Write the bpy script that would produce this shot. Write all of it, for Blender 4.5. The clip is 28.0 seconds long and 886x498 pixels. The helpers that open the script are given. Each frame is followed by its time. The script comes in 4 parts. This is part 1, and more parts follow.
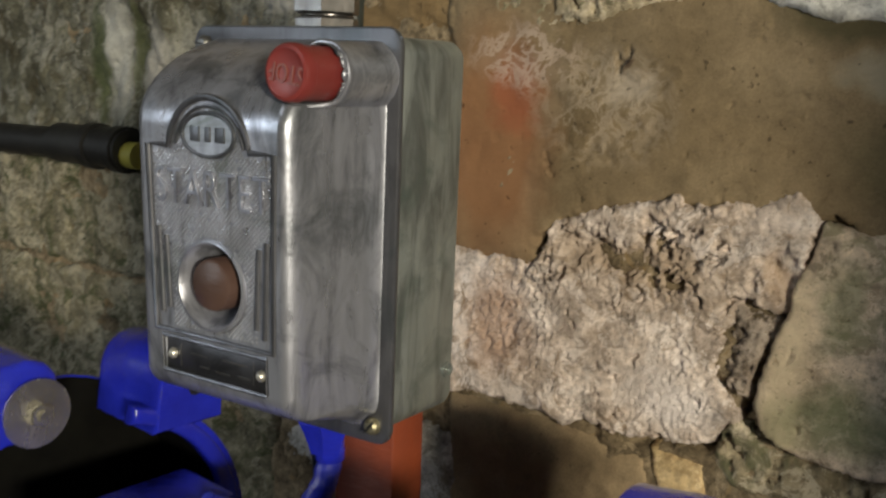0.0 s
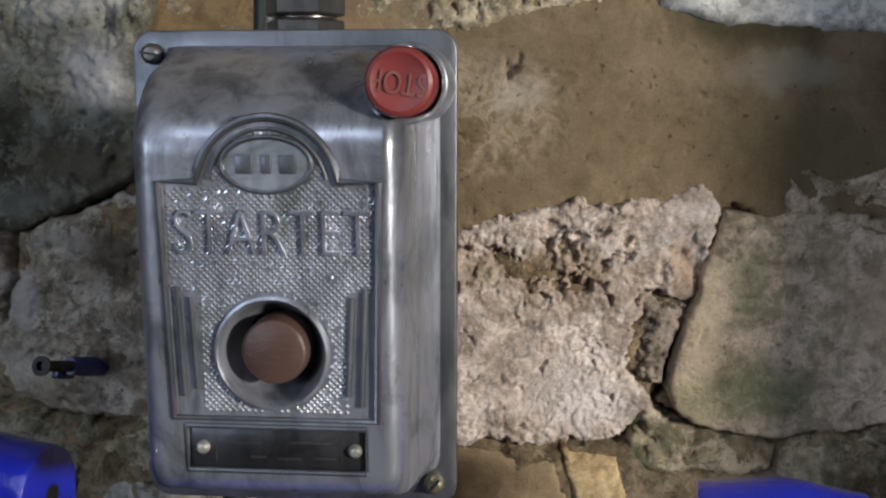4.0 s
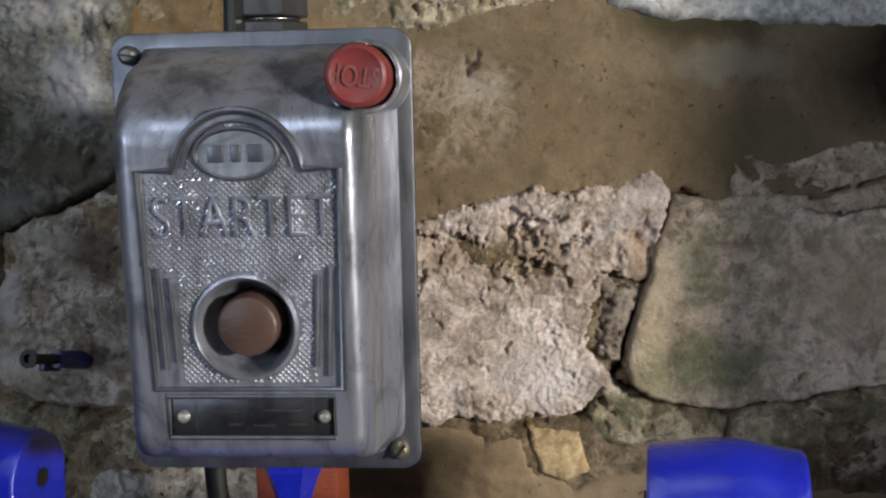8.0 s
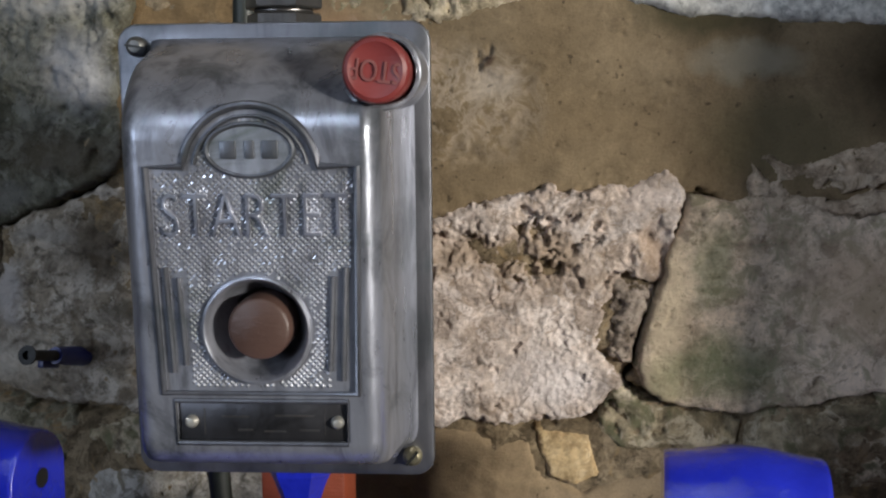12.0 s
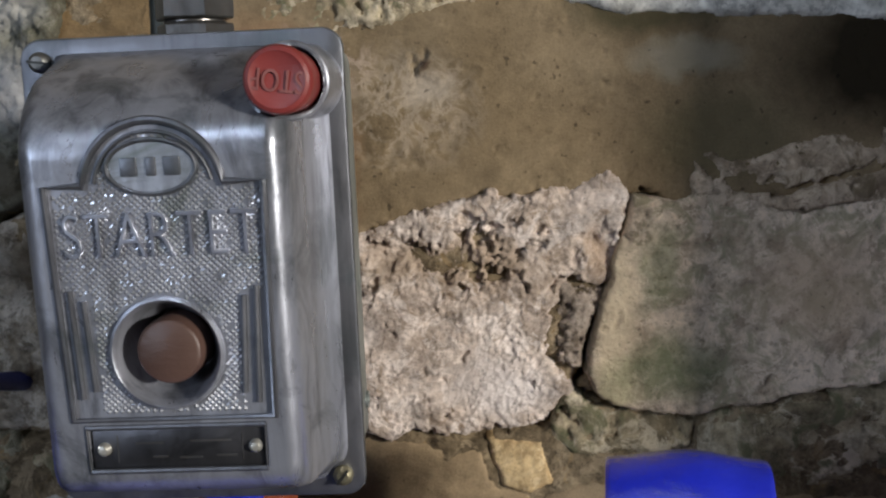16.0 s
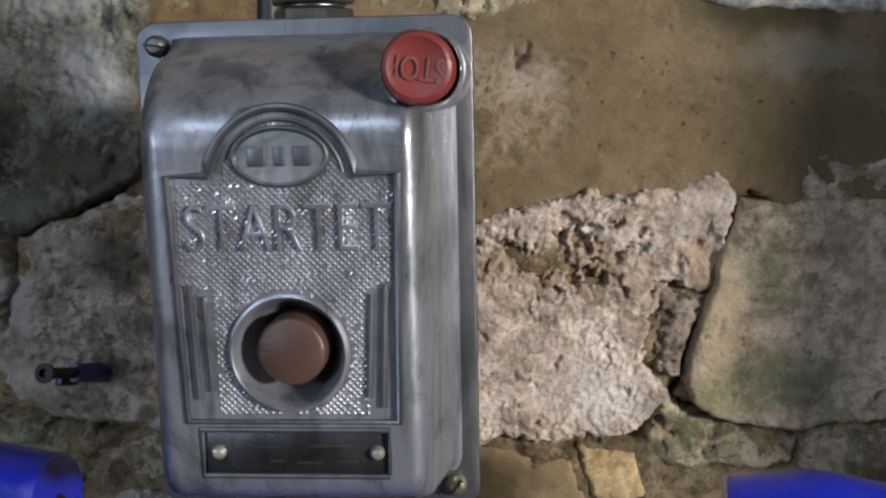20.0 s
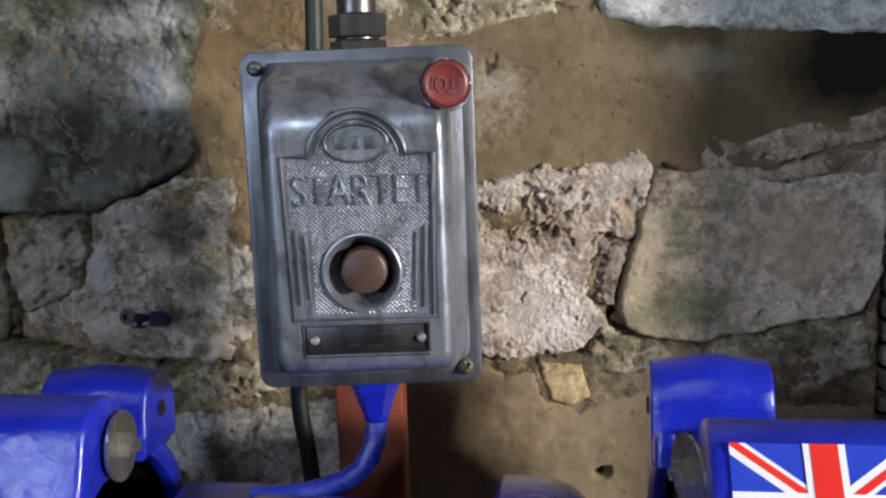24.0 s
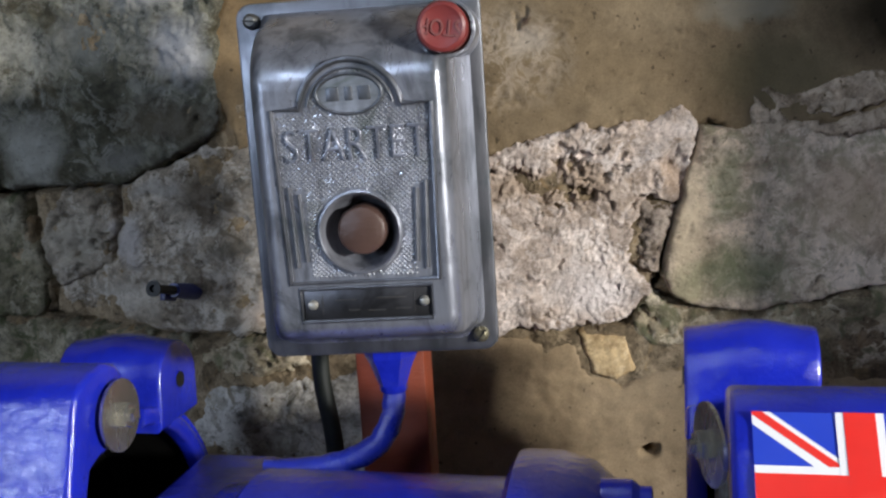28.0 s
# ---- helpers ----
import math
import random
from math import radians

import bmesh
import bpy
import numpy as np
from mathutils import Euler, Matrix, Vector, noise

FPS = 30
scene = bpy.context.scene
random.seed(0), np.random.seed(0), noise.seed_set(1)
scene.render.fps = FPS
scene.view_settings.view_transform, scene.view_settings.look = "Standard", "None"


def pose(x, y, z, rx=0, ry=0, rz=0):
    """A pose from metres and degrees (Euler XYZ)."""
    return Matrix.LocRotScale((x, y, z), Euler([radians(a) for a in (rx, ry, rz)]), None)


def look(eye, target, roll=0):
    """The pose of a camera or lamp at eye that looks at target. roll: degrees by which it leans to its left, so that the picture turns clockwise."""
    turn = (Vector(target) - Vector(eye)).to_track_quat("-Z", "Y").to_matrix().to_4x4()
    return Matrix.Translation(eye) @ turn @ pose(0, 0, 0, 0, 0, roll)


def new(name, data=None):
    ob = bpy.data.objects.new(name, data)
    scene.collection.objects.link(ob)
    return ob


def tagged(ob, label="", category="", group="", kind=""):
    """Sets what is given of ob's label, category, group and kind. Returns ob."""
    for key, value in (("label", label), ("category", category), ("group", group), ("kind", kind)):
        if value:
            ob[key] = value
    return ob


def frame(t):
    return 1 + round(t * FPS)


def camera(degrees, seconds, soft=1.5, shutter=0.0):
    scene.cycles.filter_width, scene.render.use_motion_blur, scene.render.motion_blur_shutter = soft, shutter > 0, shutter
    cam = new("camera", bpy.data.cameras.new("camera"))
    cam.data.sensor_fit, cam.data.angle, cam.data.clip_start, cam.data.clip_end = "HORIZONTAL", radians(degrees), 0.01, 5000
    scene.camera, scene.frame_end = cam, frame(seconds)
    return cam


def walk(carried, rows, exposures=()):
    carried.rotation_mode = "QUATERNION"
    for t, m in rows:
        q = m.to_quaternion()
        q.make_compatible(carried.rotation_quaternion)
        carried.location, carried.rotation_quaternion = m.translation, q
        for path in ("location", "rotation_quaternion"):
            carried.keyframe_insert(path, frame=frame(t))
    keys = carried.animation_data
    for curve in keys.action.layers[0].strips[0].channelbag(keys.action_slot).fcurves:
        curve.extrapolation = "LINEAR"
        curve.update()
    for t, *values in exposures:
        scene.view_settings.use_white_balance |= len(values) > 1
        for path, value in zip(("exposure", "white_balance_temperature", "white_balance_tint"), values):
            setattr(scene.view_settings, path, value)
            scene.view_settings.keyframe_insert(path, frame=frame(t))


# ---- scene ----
cam = camera(48.00, 28.0, soft=2.2, shutter=0.15)
PATH = [
    (0, 0.3687, -0.5760, 1.4916, 37.05, -11.11, 1.87),
    (0.5, 0.2688, -0.6059, 1.5073, 24.94, -9.20, -1.05),
    (1, 0.2533, -0.5634, 1.4885, 24.83, -10.65, -1.88),
    (1.5, 0.2328, -0.5834, 1.4746, 19.62, -8.96, -2.41),
    (2, 0.1538, -0.6173, 1.4662, 9.33, -10.84, -2.87),
    (2.5, 0.1395, -0.6103, 1.4740, 9.39, -10.32, -1.17),
    (3, 0.1339, -0.6205, 1.4725, 8.86, -10.12, -0.68),
    (3.5, 0.1260, -0.6272, 1.4828, 8.70, -9.52, -0.03),
    (5.5, 0.1242, -0.6262, 1.4772, 7.09, -9.76, 0.50),
    (6, 0.1270, -0.6357, 1.4787, 7.09, -9.64, 0.46),
    (6.5, 0.1304, -0.6561, 1.4790, 7.18, -9.20, 0.34),
    (7, 0.1403, -0.6689, 1.4823, 6.88, -8.92, -0.24),
    (7.5, 0.1353, -0.6669, 1.4839, 6.89, -8.66, -0.09),
    (8, 0.1396, -0.6604, 1.4770, 7.22, -9.30, -0.92),
    (8.5, 0.1427, -0.6604, 1.4742, 7.07, -9.51, -0.65),
    (9, 0.1447, -0.6614, 1.4744, 7.05, -9.69, -0.76),
    (9.5, 0.1432, -0.6536, 1.4749, 6.83, -9.88, -0.67),
    (10, 0.1414, -0.6514, 1.4786, 6.50, -9.49, -0.45),
    (10.5, 0.1379, -0.6557, 1.4785, 6.72, -9.65, -0.47),
    (11, 0.1363, -0.6538, 1.4756, 6.82, -9.81, -0.48),
    (11.5, 0.1346, -0.6527, 1.4770, 6.67, -9.58, -0.32),
    (12, 0.1280, -0.6478, 1.4783, 6.87, -9.71, -0.26),
    (12.5, 0.1328, -0.6471, 1.4793, 6.95, -9.29, -0.66),
    (14.5, 0.1438, -0.6363, 1.4784, 6.20, -9.34, -1.48),
    (15, 0.1458, -0.6354, 1.4761, 6.53, -9.75, -1.68),
    (15.5, 0.1467, -0.6328, 1.4721, 6.34, -10.09, -1.78),
    (16, 0.1524, -0.6323, 1.4784, 5.88, -9.49, -2.10),
    (16.5, 0.1428, -0.6320, 1.4778, 6.53, -9.52, -1.58),
    (17, 0.1447, -0.6292, 1.4731, 6.38, -10.04, -1.54),
    (17.5, 0.1340, -0.6319, 1.4758, 7.07, -9.67, -1.35),
    (18, 0.1318, -0.6332, 1.4731, 7.43, -9.83, -1.35),
    (18.5, 0.1364, -0.6279, 1.4751, 6.87, -9.55, -1.39),
    (19, 0.1263, -0.6221, 1.4770, 6.94, -9.24, -1.18),
    (19.5, 0.1137, -0.6166, 1.4761, 7.52, -9.77, -0.55),
    (20, 0.1133, -0.6155, 1.4768, 7.94, -9.56, -0.95),
    (20.5, 0.1149, -0.6159, 1.4794, 8.30, -9.47, -0.93),
    (22.5, 0.0937, -0.6521, 1.4817, 7.02, -8.99, -0.96),
    (23, 0.0609, -0.7385, 1.4757, 1.76, -9.26, -2.09),
    (23.5, 0.0422, -0.8029, 1.4703, -2.69, -11.43, -3.29),
    (24, 0.0908, -0.8079, 1.4903, 3.93, -10.36, -1.79),
    (24.5, 0.1213, -0.8151, 1.4852, 7.21, -11.12, -2.27),
    (25, 0.1301, -0.8184, 1.4842, 8.15, -11.55, -2.08),
    (25.5, 0.1333, -0.8108, 1.4858, 8.52, -11.24, -2.19),
    (26, 0.1340, -0.8075, 1.4863, 8.54, -10.81, -2.21),
    (26.5, 0.1306, -0.8056, 1.4832, 9.09, -10.62, -2.91),
    (27, 0.1395, -0.7931, 1.4850, 8.01, -10.22, -3.40),
    (27.5, 0.1491, -0.7787, 1.4833, 8.55, -10.09, -3.37),
    (28, 0.1334, -0.7709, 1.4675, 9.34, -10.96, -3.54),
]
walk(cam, [(t, pose(x, y, z, 0, 0, yaw) @ pose(0, 0, 0, 90 + pitch) @ pose(0, 0, 0, 0, 0, roll)) for t, x, y, z, yaw, pitch, roll in PATH],
     [(0.0, -0.08, 7350, 2), (1.0, -0.05, 7050, 2), (2.0, 0.05, 6600, 3), (4.0, 0.12, 6350, 7), (22.0, 0.14, 6350, 7), (25.0, 0.34, 6050, 7)])

# ---- world and lights ----
world = bpy.data.worlds.new("world")
scene.world = world
world.use_nodes = True
world.node_tree.nodes["Background"].inputs[0].default_value = (0.6, 0.7, 0.85, 1)
world.node_tree.nodes["Background"].inputs[1].default_value = 0.004


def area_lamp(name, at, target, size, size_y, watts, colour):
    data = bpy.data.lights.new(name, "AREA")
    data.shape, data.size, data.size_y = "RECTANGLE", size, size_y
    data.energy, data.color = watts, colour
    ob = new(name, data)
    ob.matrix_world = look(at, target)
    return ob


# a lamp to the side, beyond the added shade block, an unseen cool tube under the ceiling, and an added glare lamp in
# the far corner
area_lamp("side_lamp", (2.24, -1.66, 1.80), (0.05, 0, 1.36), 0.32, 0.17, 87, (1.0, 0.92, 0.84))
area_lamp("ceiling_tube", (-0.25, -1.55, 2.40), (0.05, 0, 1.3), 0.30, 0.10, 3.0, (0.76, 0.84, 1.0))
# unseen lamp added for the sheen on the blue covers; no window stands here
area_lamp("corner_glare_lamp", (-2.17, -3.10, 2.045), (-0.12, -0.33, 1.28), 0.98, 0.74, 61.0, (0.72, 0.81, 1.0))


# ---- materials ----
class Nodes:
    """A small wrapper to write node materials in a few lines."""

    def __init__(self, name):
        self.mat = bpy.data.materials.new(name)
        self.mat.use_nodes = True
        self.tree = self.mat.node_tree
        self.shader = self.tree.nodes["Principled BSDF"]
        self.co = self.add("ShaderNodeTexCoord").outputs["Object"]

    def add(self, kind, **values):
        node = self.tree.nodes.new(kind)
        for key, value in values.items():
            node.inputs[key].default_value = value
        return node

    def link(self, a, b):
        self.tree.links.new(a, b)

    def noise(self, scale, detail=4.0, rough=0.55, warp=0.0, stretch=None):
        node = self.add("ShaderNodeTexNoise", Scale=scale, Detail=detail, Roughness=rough, Distortion=warp)
        src = self.co
        if stretch:
            mapping = self.add("ShaderNodeMapping")
            mapping.inputs["Scale"].default_value = stretch
            self.link(src, mapping.inputs["Vector"])
            src = mapping.outputs[0]
        self.link(src, node.inputs["Vector"])
        return node.outputs["Fac"]

    def ramp(self, fac, *stops):
        node = self.add("ShaderNodeValToRGB")
        ramp = node.color_ramp
        while len(ramp.elements) < len(stops):
            ramp.elements.new(0.5)
        for e, (at, c) in zip(ramp.elements, stops):
            e.position, e.color = at, (*c, 1) if len(c) == 3 else (c[0], c[0], c[0], 1)
        self.link(fac, node.inputs["Fac"])
        return node.outputs["Color"]

    def mix(self, fac, a, b, mode="MIX"):
        node = self.tree.nodes.new("ShaderNodeMix")
        node.data_type, node.blend_type = "RGBA", mode
        for sock, v in ((node.inputs[0], fac), (node.inputs[6], a), (node.inputs[7], b)):
            if isinstance(v, (int, float)):
                sock.default_value = v
            elif isinstance(v, tuple):
                sock.default_value = (*v, 1)
            else:
                self.link(v, sock)
        return node.outputs[2]

    def spot(self, at, size, soft=0.5, wobble=0.02, scale=30.0):
        """1 inside an ellipsoid at a place, 0 outside, with an uneven edge."""
        warp = self.add("ShaderNodeTexNoise", Scale=scale, Detail=5.0)
        self.link(self.co, warp.inputs["Vector"])
        shift = self.add("ShaderNodeVectorMath")
        shift.operation = "MULTIPLY_ADD"
        shift.inputs[1].default_value = (wobble * 2,) * 3
        self.link(warp.outputs["Color"], shift.inputs[0])
        self.link(self.co, shift.inputs[2])
        off = self.add("ShaderNodeVectorMath")
        off.operation = "SUBTRACT"
        off.inputs[1].default_value = tuple(v + wobble for v in at)
        self.link(shift.outputs[0], off.inputs[0])
        div = self.add("ShaderNodeVectorMath")
        div.operation = "DIVIDE"
        div.inputs[1].default_value = size
        self.link(off.outputs[0], div.inputs[0])
        length = self.add("ShaderNodeVectorMath")
        length.operation = "LENGTH"
        self.link(div.outputs[0], length.inputs[0])
        rng = self.add("ShaderNodeMapRange")
        rng.inputs["From Min"].default_value, rng.inputs["From Max"].default_value = 1.0, 1.0 - soft
        self.link(length.outputs["Value"], rng.inputs["Value"])
        return rng.outputs[0]

    def bump(self, height, strength, distance, after=None):
        node = self.add("ShaderNodeBump", Strength=strength, Distance=distance)
        self.link(height, node.inputs["Height"])
        if after is not None:
            self.link(after, node.inputs["Normal"])
        return node.outputs[0]

    def finish(self, colour, rough, metal=0.0, normal=None, spec=None, coat=0.0):
        for sock, v in ((self.shader.inputs["Base Color"], colour), (self.shader.inputs["Roughness"], rough), (self.shader.inputs["Metallic"], metal)):
            if isinstance(v, (int, float)):
                sock.default_value = v
            elif isinstance(v, tuple):
                sock.default_value = (*v, 1)
            else:
                self.link(v, sock)
        if normal is not None:
            self.link(normal, self.shader.inputs["Normal"])
            self.link(normal, self.shader.inputs["Coat Normal"])
        if spec is not None:
            self.shader.inputs["Specular IOR Level"].default_value = spec
        if coat:
            self.shader.inputs["Coat Weight"].default_value, self.shader.inputs["Coat Roughness"].default_value = coat, 0.13
        return self.mat


def stone_material(name, dark, mid, light, patch=None, patch_at=(0.52, 0.62), grain=1.0, big=14.0, spots=(), blotch=0.8):
    n = Nodes(name)
    broad = n.ramp(n.noise(big, 6, 0.6, 0.6), (0.30, dark), (0.48, mid), (0.68, light))
    blot = n.ramp(n.noise(62, 7, 0.70, 0.3), (0.33, (0.42,)), (0.47, (0.95,)), (0.66, (1.45,)))
    fine = n.ramp(n.noise(170, 5, 0.65), (0.30, (0.62,)), (0.50, (1.0,)), (0.72, (1.25,)))
    col = n.mix(1.0, n.mix(blotch, broad, n.mix(1.0, broad, blot, "MULTIPLY")), fine, "MULTIPLY")
    crust = n.ramp(n.noise(46, 9, 0.72, 0.8), (0.525, (0.0,)), (0.555, (0.55,)))
    col = n.mix(crust, col, tuple(min(v * 1.14, 0.85) for v in light))
    scab = n.ramp(n.noise(95, 8, 0.72, 0.5), (0.565, (0.0,)), (0.60, (0.60,)))
    col = n.mix(scab, col, tuple(v * 0.72 for v in dark))
    if patch:
        col = n.mix(n.ramp(n.noise(big * 1.7, 7, 0.65, 1.2), (patch_at[0], (0.0,)), (patch_at[1], (0.85,))), col, patch)
    for colour, at, size, amount in spots:
        fac = n.spot(at, size, 0.6)
        scaled = n.add("ShaderNodeMath")
        scaled.operation = "MULTIPLY"
        scaled.inputs[1].default_value = amount
        n.link(fac, scaled.inputs[0])
        col = n.mix(scaled.outputs[0], col, colour)
    pits = n.ramp(n.noise(420, 3, 0.6), (0.30, (0.35,)), (0.40, (1.0,)))
    col = n.mix(0.55, col, n.mix(1.0, col, pits, "MULTIPLY"))
    nrm = n.bump(n.noise(90, 8, 0.7), 0.7 * grain, 0.004)
    nrm = n.bump(n.noise(420, 3, 0.6), 0.3 * grain, 0.0012, nrm)
    return n.finish(col, 0.92, 0.0, nrm, 0.25)


M_STONE_GREY = stone_material("grey lichened stone", (0.050, 0.047, 0.030), (0.120, 0.116, 0.085), (0.245, 0.24, 0.205), (0.055, 0.046, 0.026), (0.52, 0.62), big=13, spots=(
    ((0.48, 0.46, 0.42), (-0.205, 0, 1.535), (0.055, 0.3, 0.020), 0.8),
    ((0.40, 0.40, 0.41), (-0.190, 0, 1.485), (0.030, 0.3, 0.030), 0.8),
    ((0.27, 0.27, 0.24), (-0.270, 0, 1.500), (0.030, 0.3, 0.030), 0.6),
    # dark brown spot: the starter's cast shadow painted into the stone
    ((0.075, 0.058, 0.036), (-0.205, 0, 1.430), (0.060, 0.3, 0.024), 0.7),
    ((0.34, 0.335, 0.30), (-0.325, 0, 1.410), (0.036, 0.3, 0.036), 0.75),
    ((0.20, 0.195, 0.18), (-0.250, 0, 1.402), (0.020, 0.3, 0.010), 0.6),
    ((0.42, 0.42, 0.39), (-0.440, 0, 1.480), (0.030, 0.3, 0.070), 0.75),
    ((0.42, 0.40, 0.36), (-0.375, 0, 1.470), (0.028, 0.3, 0.050), 0.75),
    ((0.06, 0.075, 0.03), (-0.468, 0, 1.47), (0.016, 0.3, 0.080), 0.85),
    ((0.07, 0.08, 0.035), (-0.410, 0, 1.49), (0.012, 0.3, 0.060), 0.8)))
M_STONE_BUFF = stone_material("buff grey stone", (0.15, 0.125, 0.090), (0.32, 0.272, 0.21), (0.53, 0.48, 0.41), (0.14, 0.11, 0.074), (0.53, 0.63), 1.2, 17, spots=(
    ((0.46, 0.43, 0.41), (-0.250, 0, 1.332), (0.018, 0.3, 0.026), 0.8),
    ((0.30, 0.28, 0.25), (-0.225, 0, 1.375), (0.030, 0.3, 0.010), 0.6),
    ((0.50, 0.46, 0.38), (-0.300, 0, 1.335), (0.040, 0.3, 0.035), 0.55),
    ((0.46, 0.42, 0.36), (-0.255, 0, 1.290), (0.045, 0.3, 0.022), 0.55),
    ((0.085, 0.066, 0.044), (-0.185, 0, 1.365), (0.034, 0.3, 0.022), 0.8),
    ((0.10, 0.085, 0.06), (-0.165, 0, 1.320), (0.030, 0.3, 0.012), 0.7),
    ((0.50, 0.41, 0.33), (-0.145, 0, 1.270), (0.024, 0.3, 0.018), 0.85)))
M_STONE_WHITE = stone_material("pale rough limestone", (0.30, 0.235, 0.185), (0.52, 0.435, 0.375), (0.72, 0.65, 0.61), (0.22, 0.155, 0.10), (0.57, 0.67), 1.0, 30, blotch=0.65, spots=(
    ((0.36, 0.275, 0.20), (0.090, 0, 1.366), (0.085, 0.3, 0.018), 0.75),
    ((0.30, 0.23, 0.17), (0.150, 0, 1.345), (0.020, 0.3, 0.014), 0.6),
    ((0.78, 0.72, 0.70), (0.125, 0, 1.283), (0.036, 0.3, 0.028), 0.65),
    ((0.72, 0.62, 0.56), (0.185, 0, 1.405), (0.022, 0.3, 0.012), 0.6),
    ((0.48, 0.34, 0.23), (0.186, 0, 1.365), (0.012, 0.3, 0.025), 0.7),
    ((0.34, 0.215, 0.145), (-0.004, 0, 1.310), (0.036, 0.3, 0.052), 0.75)))
M_STONE_GREEN = stone_material("mottled greenish stone", (0.27, 0.205, 0.145), (0.50, 0.41, 0.31), (0.66, 0.55, 0.44), (0.30, 0.27, 0.18), (0.50, 0.60), 1.1, 26, blotch=0.75, spots=(
    ((0.70, 0.58, 0.41), (0.196, 0, 1.33), (0.020, 0.3, 0.085), 0.8),
    ((0.50, 0.45, 0.28), (0.200, 0, 1.290), (0.016, 0.3, 0.020), 0.6),
    ((0.15, 0.19, 0.10), (0.235, 0, 1.295), (0.045, 0.3, 0.028), 0.55),
    ((0.45, 0.335, 0.235), (0.320, 0, 1.345), (0.060, 0.3, 0.045), 0.6),
    ((0.17, 0.21, 0.11), (0.222, 0, 1.360), (0.016, 0.3, 0.035), 0.5)))
M_STONE_BROWN = stone_material("brown mottled stone", (0.20, 0.15, 0.105), (0.38, 0.30, 0.22), (0.52, 0.43, 0.33), (0.15, 0.115, 0.07), (0.54, 0.64), 1.0, 28, blotch=0.7)
M_STONE_TAN = stone_material("tan rubble stone", (0.16, 0.128, 0.078), (0.36, 0.30, 0.20), (0.56, 0.49, 0.37), (0.14, 0.14, 0.075), (0.52, 0.62), 1.2, 22)
M_RUBBLE = stone_material("grey-brown rubble", (0.13, 0.10, 0.078), (0.28, 0.225, 0.18), (0.44, 0.37, 0.31), (0.11, 0.085, 0.06), (0.52, 0.62), 1.2, 40)
M_STONE_MOSS = stone_material("dim mossy stone", (0.082, 0.076, 0.045), (0.20, 0.178, 0.118), (0.37, 0.335, 0.25), (0.064, 0.074, 0.032), (0.52, 0.62), 1.2, 22)
M_STONE_YELLOW = stone_material("yellow sandstone", (0.38, 0.26, 0.13), (0.50, 0.37, 0.20), (0.60, 0.47, 0.29), grain=0.6, big=40, blotch=0.4)
M_STONE_ASH = stone_material("ash grey stone", (0.20, 0.18, 0.15), (0.36, 0.34, 0.30), (0.56, 0.54, 0.51), (0.18, 0.155, 0.11), (0.54, 0.64), 1.1, 26)
M_STONE_KEYSTONE = stone_material("chalk white stone", (0.38, 0.37, 0.34), (0.55, 0.54, 0.50), (0.68, 0.67, 0.63), big=20, grain=0.7)
M_MORTAR = stone_material("brown lime mortar", (0.10, 0.075, 0.045), (0.19, 0.145, 0.09), (0.33, 0.26, 0.17), (0.30, 0.20, 0.09), (0.56, 0.68), 1.4, 24)


def plaster_material(name, dark, mid, light, spots=(), bump=0.5, crust=()):
    n = Nodes(name)
    col = n.ramp(n.noise(9, 5, 0.6, 0.4), (0.30, dark), (0.50, mid), (0.70, light))
    sand = n.ramp(n.noise(650, 3, 0.6), (0.30, (0.86,)), (0.50, (1.0,)), (0.70, (1.10,)))
    col = n.mix(1.0, col, sand, "MULTIPLY")
    col = n.mix(1.0, col, n.ramp(n.noise(60, 6, 0.65, 0.6), (0.32, (0.80,)), (0.5, (1.0,)), (0.68, (1.14,))), "MULTIPLY")
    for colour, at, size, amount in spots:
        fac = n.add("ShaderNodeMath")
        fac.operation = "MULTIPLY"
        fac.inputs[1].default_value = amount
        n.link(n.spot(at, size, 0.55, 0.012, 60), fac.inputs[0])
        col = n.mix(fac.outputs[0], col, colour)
    for colour, at, size, amount in crust:
        fac = n.add("ShaderNodeMath")
        fac.operation = "MULTIPLY"
        vein = n.ramp(n.noise(52, 7, 0.66, 0.5), (0.44, (0.0,)), (0.485, (amount,)), (0.515, (amount,)), (0.56, (0.12,)))
        n.link(vein, fac.inputs[0])
        n.link(n.spot(at, size, 0.5, 0.012, 60), fac.inputs[1])
        col = n.mix(fac.outputs[0], col, colour)
    pits = n.ramp(n.noise(170, 2, 0.5), (0.25, (0.22,)), (0.32, (1.0,)))
    col = n.mix(0.7, col, n.mix(1.0, col, pits, "MULTIPLY"))
    nrm = n.bump(n.noise(40, 6, 0.6), 0.35 * bump, 0.004)
    nrm = n.bump(n.noise(700, 3, 0.7), bump, 0.0010, nrm)
    return n.finish(col, 0.93, 0.0, nrm, 0.2)


